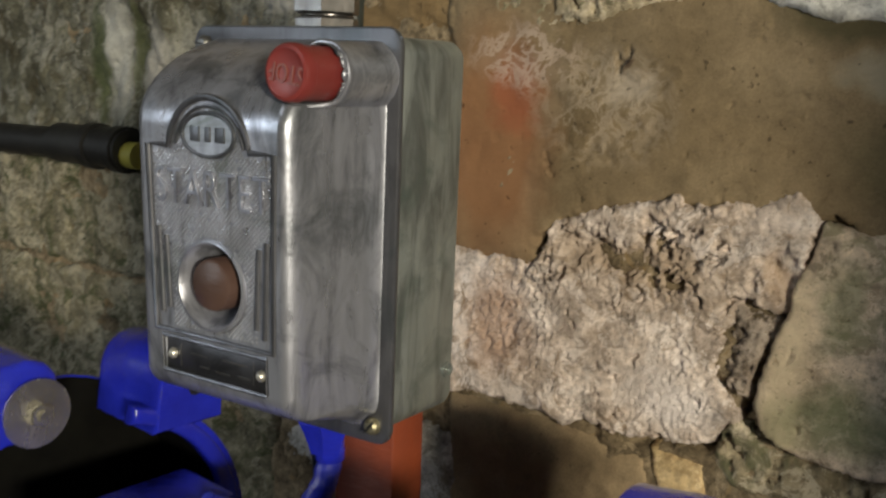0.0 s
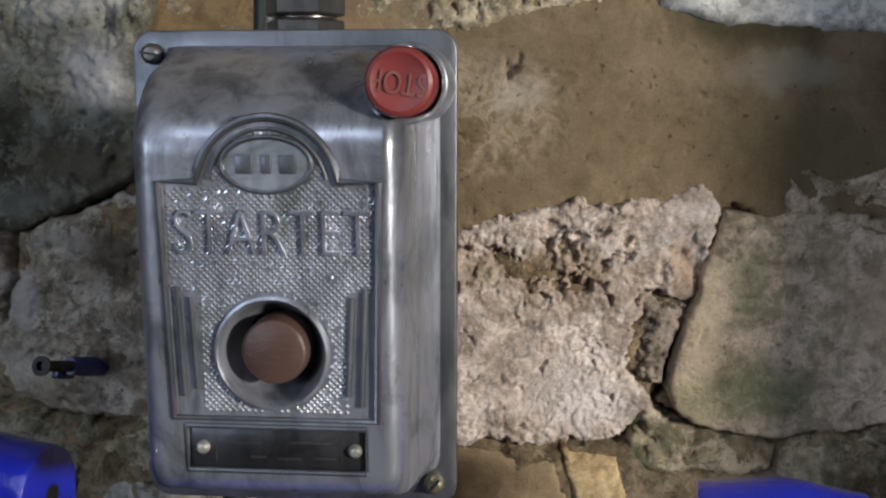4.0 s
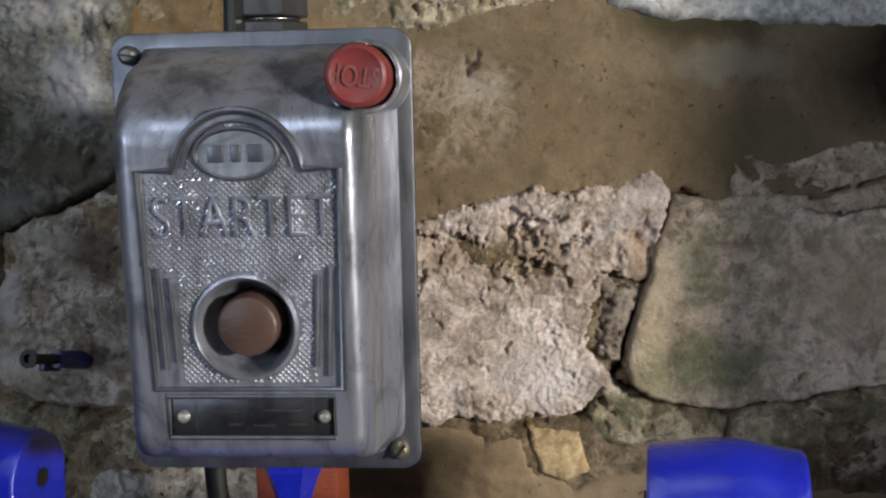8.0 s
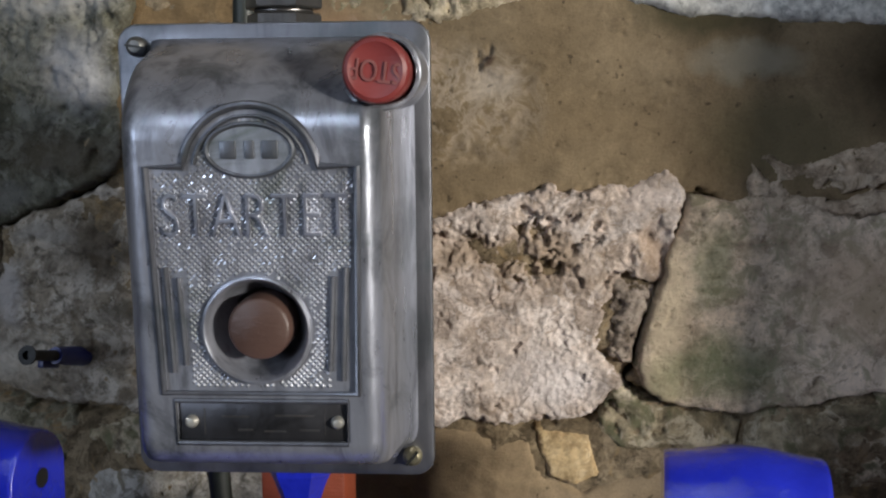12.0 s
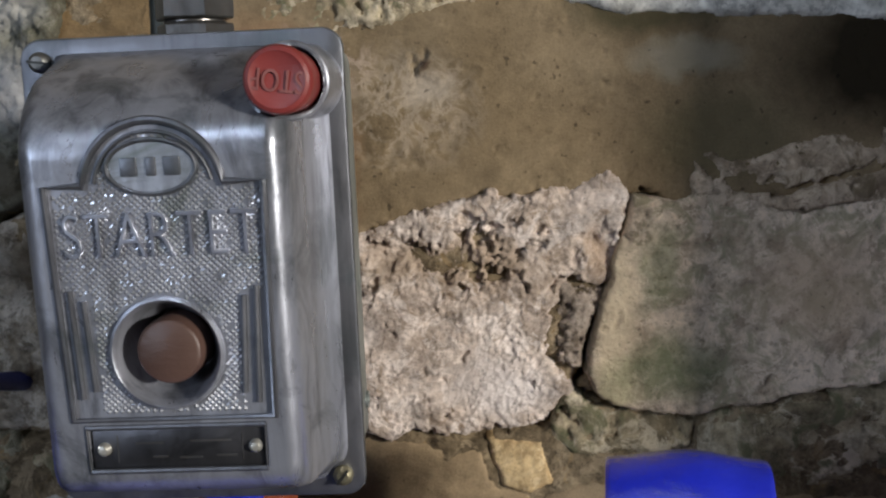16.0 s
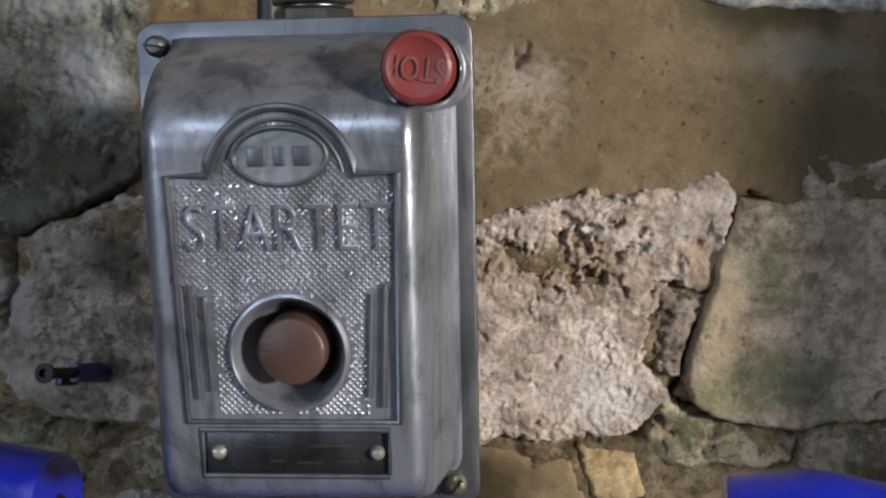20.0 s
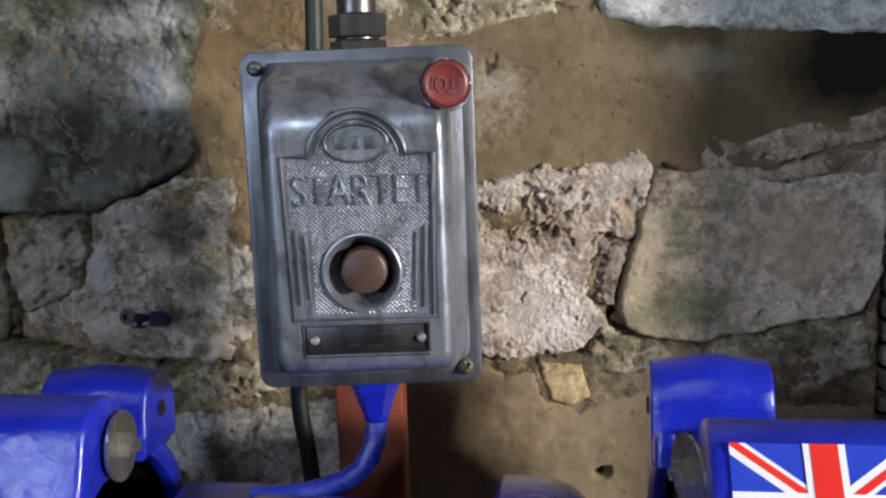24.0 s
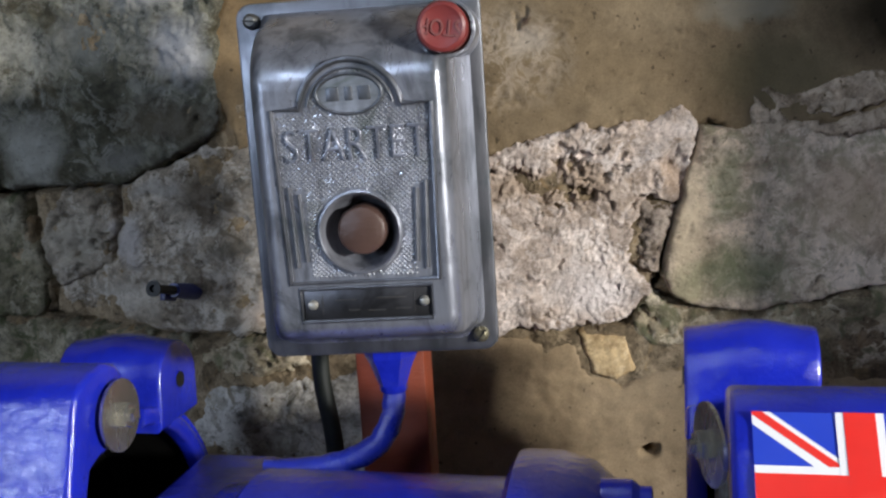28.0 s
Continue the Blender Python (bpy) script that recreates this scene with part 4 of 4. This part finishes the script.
lettering("button_letters", "STOP", 0.0100, 0.0004, M_RED_WORN, stop, pose(sx, -rise + 0.0007, sz, 90) @ pose(0, 0, 0, 0, 0, 172) @ Matrix.Diagonal((0.85, 1.15, 1, 1)))

# plate with two rivets, and the lid's slotted screws
ph = DEPTH + face_height(TRAY_V)
part("makers_plate", block(TRAY_U - 0.0335, TRAY_U + 0.0335, -ph + 0.0010, -ph + 0.0024, TRAY_V - 0.0080, TRAY_V + 0.0080, 0.0003), M_PLATE, starter, "tarnished plate with worn lettering")
for u, w, v in ((-0.008, 0.011, -0.0570), (0.016, 0.016, -0.0565), (-0.004, 0.006, -0.0625), (0.008, 0.009, -0.0630), (0.022, 0.008, -0.0625)):
    part("plate_bar", block(u - w / 2, u + w / 2, -ph + 0.0008, -ph + 0.0012, v - 0.0004, v + 0.0004), M_GLAND, starter)
for u in (-0.0205, 0.0282):
    part("plate_line", block(u - 0.0002, u + 0.0002, -ph + 0.0008, -ph + 0.0012, TRAY_V - 0.0055, TRAY_V + 0.0055), M_GLAND, starter)
for u in (-0.0256, 0.0334):
    part("rivet", lathe([(0.0, ph + 0.0018), (0.0016, ph + 0.0014), (0.0026, ph + 0.0002), (0.0028, ph - 0.0016)], (u, 0, TRAY_V), seg=20), M_STEEL, starter)


def slotted_screw(u, v, turn, material):
    bm = lathe([(0.0, 0.0072), (0.0026, 0.0070), (0.0040, 0.0058), (0.0044, 0.0046), (0.0044, 0.0020)], (u, 0, v), seg=24)
    head = part("lid_screw", bm, material, starter, "slotted screw head")
    # raised black bar in place of a cut: the slot's shade as colour
    cut = block(-0.0040, 0.0040, -0.0076, -0.0066, -0.0005, 0.0005)
    cut.transform(pose(u, 0, v, 0, turn, 0))
    part("slot", cut, M_BLACK, head)


slotted_screw(-0.0592, 0.0917, 8, M_DULLSCREW)
slotted_screw(0.0583, -0.0918, -50, M_BRASS)
part("side_plug", lathe([(0.0, 0.0622), (0.0026, 0.0622), (0.0030, 0.0640), (0.0042, 0.0640), (0.0045, 0.0615)], (0, 0.0545, -0.0752), "x", 20), M_BASE, starter, "small ringed hole in the side")
# cable gland on top
for r, z0, z1, sides in ((0.0172, 0.0950, 0.1070, 6), (0.0136, 0.1070, 0.1090, 24), (0.0176, 0.1090, 0.1225, 6), (0.0120, 0.1225, 0.150, 24)):
    part("gland_nut", lathe([(0.0, z0), (r * 0.96, z0), (r, z0 + 0.0008), (r, z1 - 0.0008), (r * 0.96, z1), (0.0, z1)], (-0.0005, 0.0255, 0), "z", sides=sides), M_GLAND, starter, "nickel hexagon cable gland", smooth=20)
part("gland_cable", tube(smooth_path([(-0.0005, 0.0255, 0.148), (-0.0005, 0.0255, 0.25), (0.0, 0.06, 0.40)]), 0.0075), M_BLACK, starter)
# blue nut and flexible conduit below
part("conduit_nut", lathe([(0.0, -0.1310), (0.0088, -0.1310), (0.0130, -0.1190), (0.0162, -0.1125), (0.0168, -0.1110), (0.0168, -0.0925), (0.0, -0.0925)], (-0.0012, 0.032, 0), "z", sides=6), M_BLUE, starter, "blue painted hexagon nut", smooth=20)

conduit = thing("conduit", "blue painted flexible conduit below the starter box", "conduit")
part("hose", tube(smooth_path([(0.0012, -0.188, 1.280), (0.0012, -0.190, 1.261), (-0.001, -0.194, 1.246), (-0.011, -0.198, 1.231), (-0.030, -0.204, 1.223), (-0.052, -0.208, 1.2200), (-0.080, -0.210, 1.2190)], 14), 0.0074, 18, wobble=0.00026), M_HOSE, conduit, "worn blue paint on the flexible hose")
part("end_fitting", lathe([(0.0, 0.0), (0.0080, 0.0), (0.0086, 0.0010), (0.0086, 0.0070), (0.0076, 0.0080), (0.0, 0.0080)], (0.0012, -0.1890, 1.2640), "z", 24), M_BLUE, conduit)

post = thing("post", "rusty orange steel post carrying the starter box", "post")
part("channel", block(-0.0330, 0.0140, -0.149, -0.120, 0.0, 1.47, 0.002), M_ORANGE, post)
part("foot_plate", block(-0.08, 0.058, -0.20, -0.07, 0.0, 0.010, 0.002), M_ORANGE, post)

cable = thing("cable", "dark grey cable hanging behind the starter box", "cable")
part("sheath", tube(smooth_path([(-0.030, -0.125, 2.58), (-0.033, -0.128, 1.90), (-0.0365, -0.132, 1.56), (-0.0405, -0.132, 1.48), (-0.053, -0.132, 1.36), (-0.0625, -0.132, 1.265), (-0.056, -0.135, 1.20), (-0.050, -0.14, 1.05), (-0.045, -0.14, 0.5), (-0.045, -0.14, 0.007)]), 0.0062), M_CABLE, cable)

# ---- the bench grinder ----
GRINDER = pose(0.03, -0.25, 0, 0, 0, -4) @ pose(-0.03, 0.25, 0)
grinder = thing("pedestal_grinder", "blue painted pedestal grinder with two wheel guards", "grinder", GRINDER)
MY, MZ = -0.265, 1.155
part("motor_body", lathe([(0.0, -0.075), (0.076, -0.075), (0.080, -0.070), (0.080, 0.080), (0.0, 0.080)], (0, MY, MZ), "x", 64), M_BLUE, grinder)
part("end_bell", lathe([(0.090, 0.080), (0.096, 0.084), (0.096, 0.106), (0.091, 0.124), (0.074, 0.144), (0.040, 0.152), (0.014, 0.156), (0.014, 0.165), (0.0, 0.165)], (0, MY, MZ), "x", 64), M_BLUE, grinder)
part("grease_nipple", lathe([(0.0, 0.130), (0.0085, 0.130), (0.0085, 0.146), (0.0050, 0.150), (0.0050, 0.156), (0.0, 0.157)], (0, MY - 0.005, MZ + 0.082), "x", 12), M_BLUE, grinder)
part("end_bell", lathe([(0.070, -0.070), (0.074, -0.075), (0.070, -0.093), (0.050, -0.118), (0.014, -0.125), (0.014, -0.150), (0.0, -0.150)], (0, MY, MZ), "x", 64), M_BLUE, grinder)
part("terminal_box", block(-0.1330, -0.0770, -0.315, -0.200, 1.150, 1.2225, 0.004), M_BLUE, grinder, "blue terminal box on the motor")
part("shaft", lathe([(0.0, -0.21), (0.012, -0.21), (0.012, 0.25), (0.0, 0.25)], (0, MY, MZ), "x", 24), M_STEEL, grinder)
part("pedestal", lathe([(0.11, 0.0), (0.11, 0.02), (0.06, 0.06), (0.055, 1.09), (0.0, 1.09)], (0.01, MY, 0), "z", 40), M_BLUE, grinder)


def crowned(profile, x0, x1, crown, z_from, n=8):
    """A (y, z) outline along x whose top swells a little at mid-length, with eased ends."""
    bm = bmesh.new()
    rings = []
    cy, cz = sum(p[0] for p in profile) / len(profile), sum(p[1] for p in profile) / len(profile)
    for t, shrink in [(0, 0.93), (0.012, 0.975), (0.035, 1.0)] + [(k / n, 1.0) for k in range(1, n)] + [(0.965, 1.0), (0.988, 0.975), (1, 0.93)]:
        lift = crown * math.sin(math.pi * t) ** 2
        rings.append([bm.verts.new((x0 + (x1 - x0) * t, cy + (y - cy) * shrink, cz + (z - cz) * shrink + (lift if z > z_from else 0))) for y, z in profile])
    for a, b in zip(rings, rings[1:]):
        for k in range(len(a)):
            q = (k + 1) % len(a)
            bm.faces.new((a[k], b[k], b[q], a[q]))
    bm.faces.new(rings[0]), bm.faces.new(rings[-1][::-1])
    bmesh.ops.recalc_face_normals(bm, faces=bm.faces[:])
    return bm


def guard(side, lift):
    """One wheel guard; side is 1 for the end at +x, -1 for the other."""
    def sx(a, b, mirror=0.0060):
        return (a, b) if side > 0 else (mirror - b, mirror - a)

    # rear lug with a rounded top
    back, low = (0.010, 0.0) if side > 0 else (0.0, 0.0075)
    lug = [(-0.150 + back, 1.236)] + arc(-0.1740 + back, 1.2715 - low, 0.0262, 5, 175, 14) + [(-0.204 + back, 1.236)]
    x0, x1 = sx(0.174, 0.250, 0.0140)
    g = part("guard_lug", crowned(lug, x0, x1, 0.0045, 1.26), M_BLUE, grinder, "rounded blue lug")
    end = x0 if side > 0 else x1
    # flat black disc: the hole's shade is only colour, nothing is bored
    part("lug_hole", lathe([(0.0, 0.0), (0.0055, 0.0), (0.0055, 0.0016), (0.0, 0.0016)], (end - 0.0010, -0.172 + back, 1.2665 - low / 2), "x", 20), M_BLACK, g)
    # ring-shaped cheek round the wheel, and the drum behind it
    ring, shell = (0.114, 0.124) if side > 0 else (0.106, 0.110)
    x0, x1 = sx(0.1744, 0.1880, 0.0140)
    part("cheek", prism(arc(-0.2400, 1.155, ring, 78, -100, 34) + arc(-0.2400, 1.155, 0.094, -100, 78, 34), x0, x1, 0.004), M_BLUE, grinder)
    x0, x1 = sx(0.1780, 0.258, 0.0140)
    part("drum", prism(arc(-0.2400, 1.155, shell, 60, -100, 30) + arc(-0.2400, 1.155, shell - 0.008, -100, 60, 30), x0, x1), M_BLUE, grinder)
    x0, x1 = sx(0.1800, 0.256, 0.0140)
    part("lining", prism(arc(-0.2400, 1.155, shell - 0.0082, 62, -100, 30) + arc(-0.2400, 1.155, shell - 0.012, -100, 62, 30), x0, x1), M_INSIDE_BLACK, grinder, "matt black inside of the guard")
    x0, x1 = sx(0.256, 0.262, 0.0140)
    part("outer_cheek", prism(arc(-0.2400, 1.155, shell - 0.001, 0, 351, 40), x0, x1, 0.002), M_BLUE, grinder)
    x0, x1 = sx(0.2525, 0.2555, 0.0140)
    part("lining", prism(arc(-0.2400, 1.155, shell - 0.002, 0, 351, 40), x0, x1), M_INSIDE_BLACK, grinder, "matt black inside of the guard")
    # front cover
    z = lift
    y = -0.002 if side < 0 else 0.0
    cover = [(-0.284, 1.262), (-0.281, 1.284), (-0.283, 1.297), (-0.289, 1.3045), (-0.300, 1.3082), (-0.312, 1.3068), (-0.3215, 1.3040), (-0.3272, 1.3005)]
    if side > 0:
        cover += [(-0.3755, 1.2430), (-0.3815, 1.2340), (-0.3840, 1.2230), (-0.3840, 1.1750), (-0.3700, 1.1750), (-0.3690, 1.2200), (-0.3600, 1.2350), (-0.3380, 1.2640), (-0.3280, 1.2610), (-0.2950, 1.2600)]
    else:
        cover += [(-0.3302, 1.2962), (-0.3322, 1.2915), (-0.3490, 1.2430), (-0.3530, 1.2280), (-0.3560, 1.2100), (-0.3560, 1.1600), (-0.3400, 1.1600), (-0.3395, 1.2100), (-0.3350, 1.2300), (-0.3240, 1.2560), (-0.3140, 1.2600), (-0.2950, 1.2600)]
    cover = [(a + y, b + z) for a, b in cover]
    x0, x1 = sx(0.1920, 0.2920, 0.0610)
    c = part("front_cover", prism(cover, x0, x1, 0.0036, 4), M_BLUE, grinder, "blue front cover of the wheel guard")
    end = x0 if side > 0 else x1
    s = -side
    wy, wz = (-0.311, 1.2830) if side > 0 else (-0.300, 1.2860)
    toe = pose(end + s * (0.0066 if side > 0 else 0.0028), wy, wz, 0, 0, 18.0 if side > 0 else 2.0)
    bm = lathe([(0.0, 0.0), (0.0195, 0.0), (0.0200, s * 0.0006), (0.0200, s * 0.0022), (0.0, s * 0.0026)], (0, 0, 0), "x", 40)
    bm.transform(toe)
    part("washer", bm, M_ZINC, c, "broad zinc washer")
    bm = lathe([(0.0, 0.0), (0.0075, 0.0), (0.0075, s * 0.0050), (0.0068, s * 0.0058), (0.0040, s * 0.0060), (0.0038, s * 0.0090), (0.0, s * 0.0094)], (s * 0.0024, 0, 0), "x", sides=6)
    bm.transform(toe)
    part("bolt_head", bm, M_ZINC, c, "zinc hexagon nut", smooth=20)
    # the wheel is left on one end only
    if side < 0:
        return
    x0, x1 = sx(0.192, 0.222)
    r, cy, cz = 0.100, -0.2400, 1.155
    part("grinding_wheel", lathe([(0.0, x0), (r - 0.001, x0), (r, x0 + 0.001), (r, x1 - 0.001), (r - 0.001, x1), (0.0, x1)], (0, cy, cz), "x", 64), M_WHEEL, grinder, "grey grinding wheel")


guard(-1, 0.008)
guard(1, 0.0)

# the flag sticker on the cover's front
flag = thing("flag_sticker", "glossy sticker of a red, white and blue flag on the guard", "sticker", pose(0.2388, -0.3614, 1.2789, 50, 0, -4))


def strip(points, lift, material, name):
    bm = bmesh.new()
    a = [bm.verts.new((x, y, lift)) for x, y in points]
    b = [bm.verts.new((x, y, lift - 0.0003)) for x, y in points]
    bm.faces.new(a), bm.faces.new(b[::-1])
    for k in range(len(a)):
        q = (k + 1) % len(a)
        bm.faces.new((a[k], b[k], b[q], a[q]))
    bmesh.ops.recalc_face_normals(bm, faces=bm.faces[:])
    return part(name, bm, material, flag, smooth=0)


FW, FH = 0.0445, 0.0335


def clip(points, x0, x1, y0, y1):
    """Cut a convex outline to a rectangle."""
    for axis, lim, keep in ((0, x0, 1), (0, x1, -1), (1, y0, 1), (1, y1, -1)):
        out = []
        for p, q in zip(points, points[1:] + points[:1]):
            a, b = keep * (p[axis] - lim), keep * (q[axis] - lim)
            if a >= 0:
                out.append(p)
            if (a < 0) != (b < 0):
                t = a / (a - b)
                out.append((p[0] + t * (q[0] - p[0]), p[1] + t * (q[1] - p[1])))
        points = out
    return points


def band(x0, y0, x1, y1, w, shift=0.0):
    d = math.hypot(x1 - x0, y1 - y0)
    nx, ny = -(y1 - y0) / d, (x1 - x0) / d
    a, b = shift - w / 2, shift + w / 2
    return [(x0 + nx * a, y0 + ny * a), (x1 + nx * a, y1 + ny * a), (x1 + nx * b, y1 + ny * b), (x0 + nx * b, y0 + ny * b)]


strip([(-FW, -FH), (FW, -FH), (FW, FH), (-FW, FH)], 0.0002, M_FLAG_BLUE, "blue_field")
for sxx in (-1, 1):
    for syy in (-1, 1):
        x0, x1 = sorted((0, sxx * FW))
        y0, y1 = sorted((0, syy * FH))
        strip(clip(band(0, 0, sxx * FW * 1.2, syy * FH * 1.2, 0.0092), x0, x1, y0, y1), 0.0004, M_FLAG_WHITE, "white_diagonal")
        strip(clip(band(0, 0, sxx * FW * 1.2, syy * FH * 1.2, 0.0036, -0.0008 * syy), x0, x1, y0, y1), 0.0006, M_FLAG_RED, "red_diagonal")
strip([(-FW, -0.0092), (FW, -0.0092), (FW, 0.0092), (-FW, 0.0092)], 0.0008, M_FLAG_WHITE, "white_cross")
strip([(-0.0098, -FH), (0.0098, -FH), (0.0098, FH), (-0.0098, FH)], 0.0009, M_FLAG_WHITE, "white_cross")
strip([(-FW, -0.0057), (FW, -0.0057), (FW, 0.0057), (-FW, 0.0057)], 0.0011, M_FLAG_RED, "red_cross")
strip([(-0.0065, -FH), (0.0065, -FH), (0.0065, FH), (-0.0065, FH)], 0.0012, M_FLAG_RED, "red_cross")

# ---- small things on the wall ----
anchor = thing("wall_anchor", "screw in a split blue wall plug in the stone", "wall plug", look((-0.2020, -0.010, 1.2885), (-0.2075, -0.062, 1.3035)))
part("plug", lathe([(0.0, 0.010), (0.0062, 0.010), (0.0068, -0.004), (0.0064, -0.022), (0.0058, -0.034), (0.0, -0.034)], (0, 0, 0), "z", 14), M_PLUG, anchor, "dark blue plastic plug")
part("plug_fin", block(0.0035, 0.0085, -0.0085, -0.002, -0.040, -0.022, 0.001), M_PLUG, anchor)
part("screw_shank", lathe([(0.0, -0.030), (0.0036, -0.030), (0.0036, -0.060), (0.0, -0.060)], (0, 0, 0), "z", 14), M_DULL, anchor)
part("screw_head", lathe([(0.0026, -0.056), (0.0062, -0.062), (0.0064, -0.064), (0.0030, -0.0645), (0.0026, -0.061), (0.0, -0.061)], (0, 0, 0), "z", 20), M_DULL, anchor, "dull recessed screw head")

plug_cable = thing("trailing_cable", "black rubber cable with a connector and yellow end", "cable")
part("sheath", tube(smooth_path([(-1.00, -0.036, 1.425), (-0.80, -0.036, 1.402), (-0.66, -0.036, 1.394), (-0.56, -0.036, 1.394), (-0.470, -0.036, 1.397)]), 0.0150), M_BLACK, plug_cable)
part("connector", tube([Vector((-0.500, -0.038, 1.397)), Vector((-0.486, -0.038, 1.397)), Vector((-0.440, -0.039, 1.398)), Vector((-0.388, -0.040, 1.398))], 0.0185, 24), M_BLACK, plug_cable)
for x in (-0.446, -0.404):
    part("coupling_ring", tube([Vector((x, -0.0395, 1.398)), Vector((x + 0.012, -0.0397, 1.398))], 0.0212, 24), M_BLACK, plug_cable)
part("collar", tube([Vector((-0.390, -0.0400, 1.394)), Vector((-0.372, -0.0402, 1.394))], 0.0120, 24), M_YELLOW, plug_cable, "yellow connector end")

pipe = thing("pipe", "grey plastic pipe standing in front of the recess", "pipe")
part("tube", tube([Vector((0.282, -0.110, 0.0)), Vector((0.475, -0.110, 2.59))], 0.011, 24), M_PIPE, pipe)
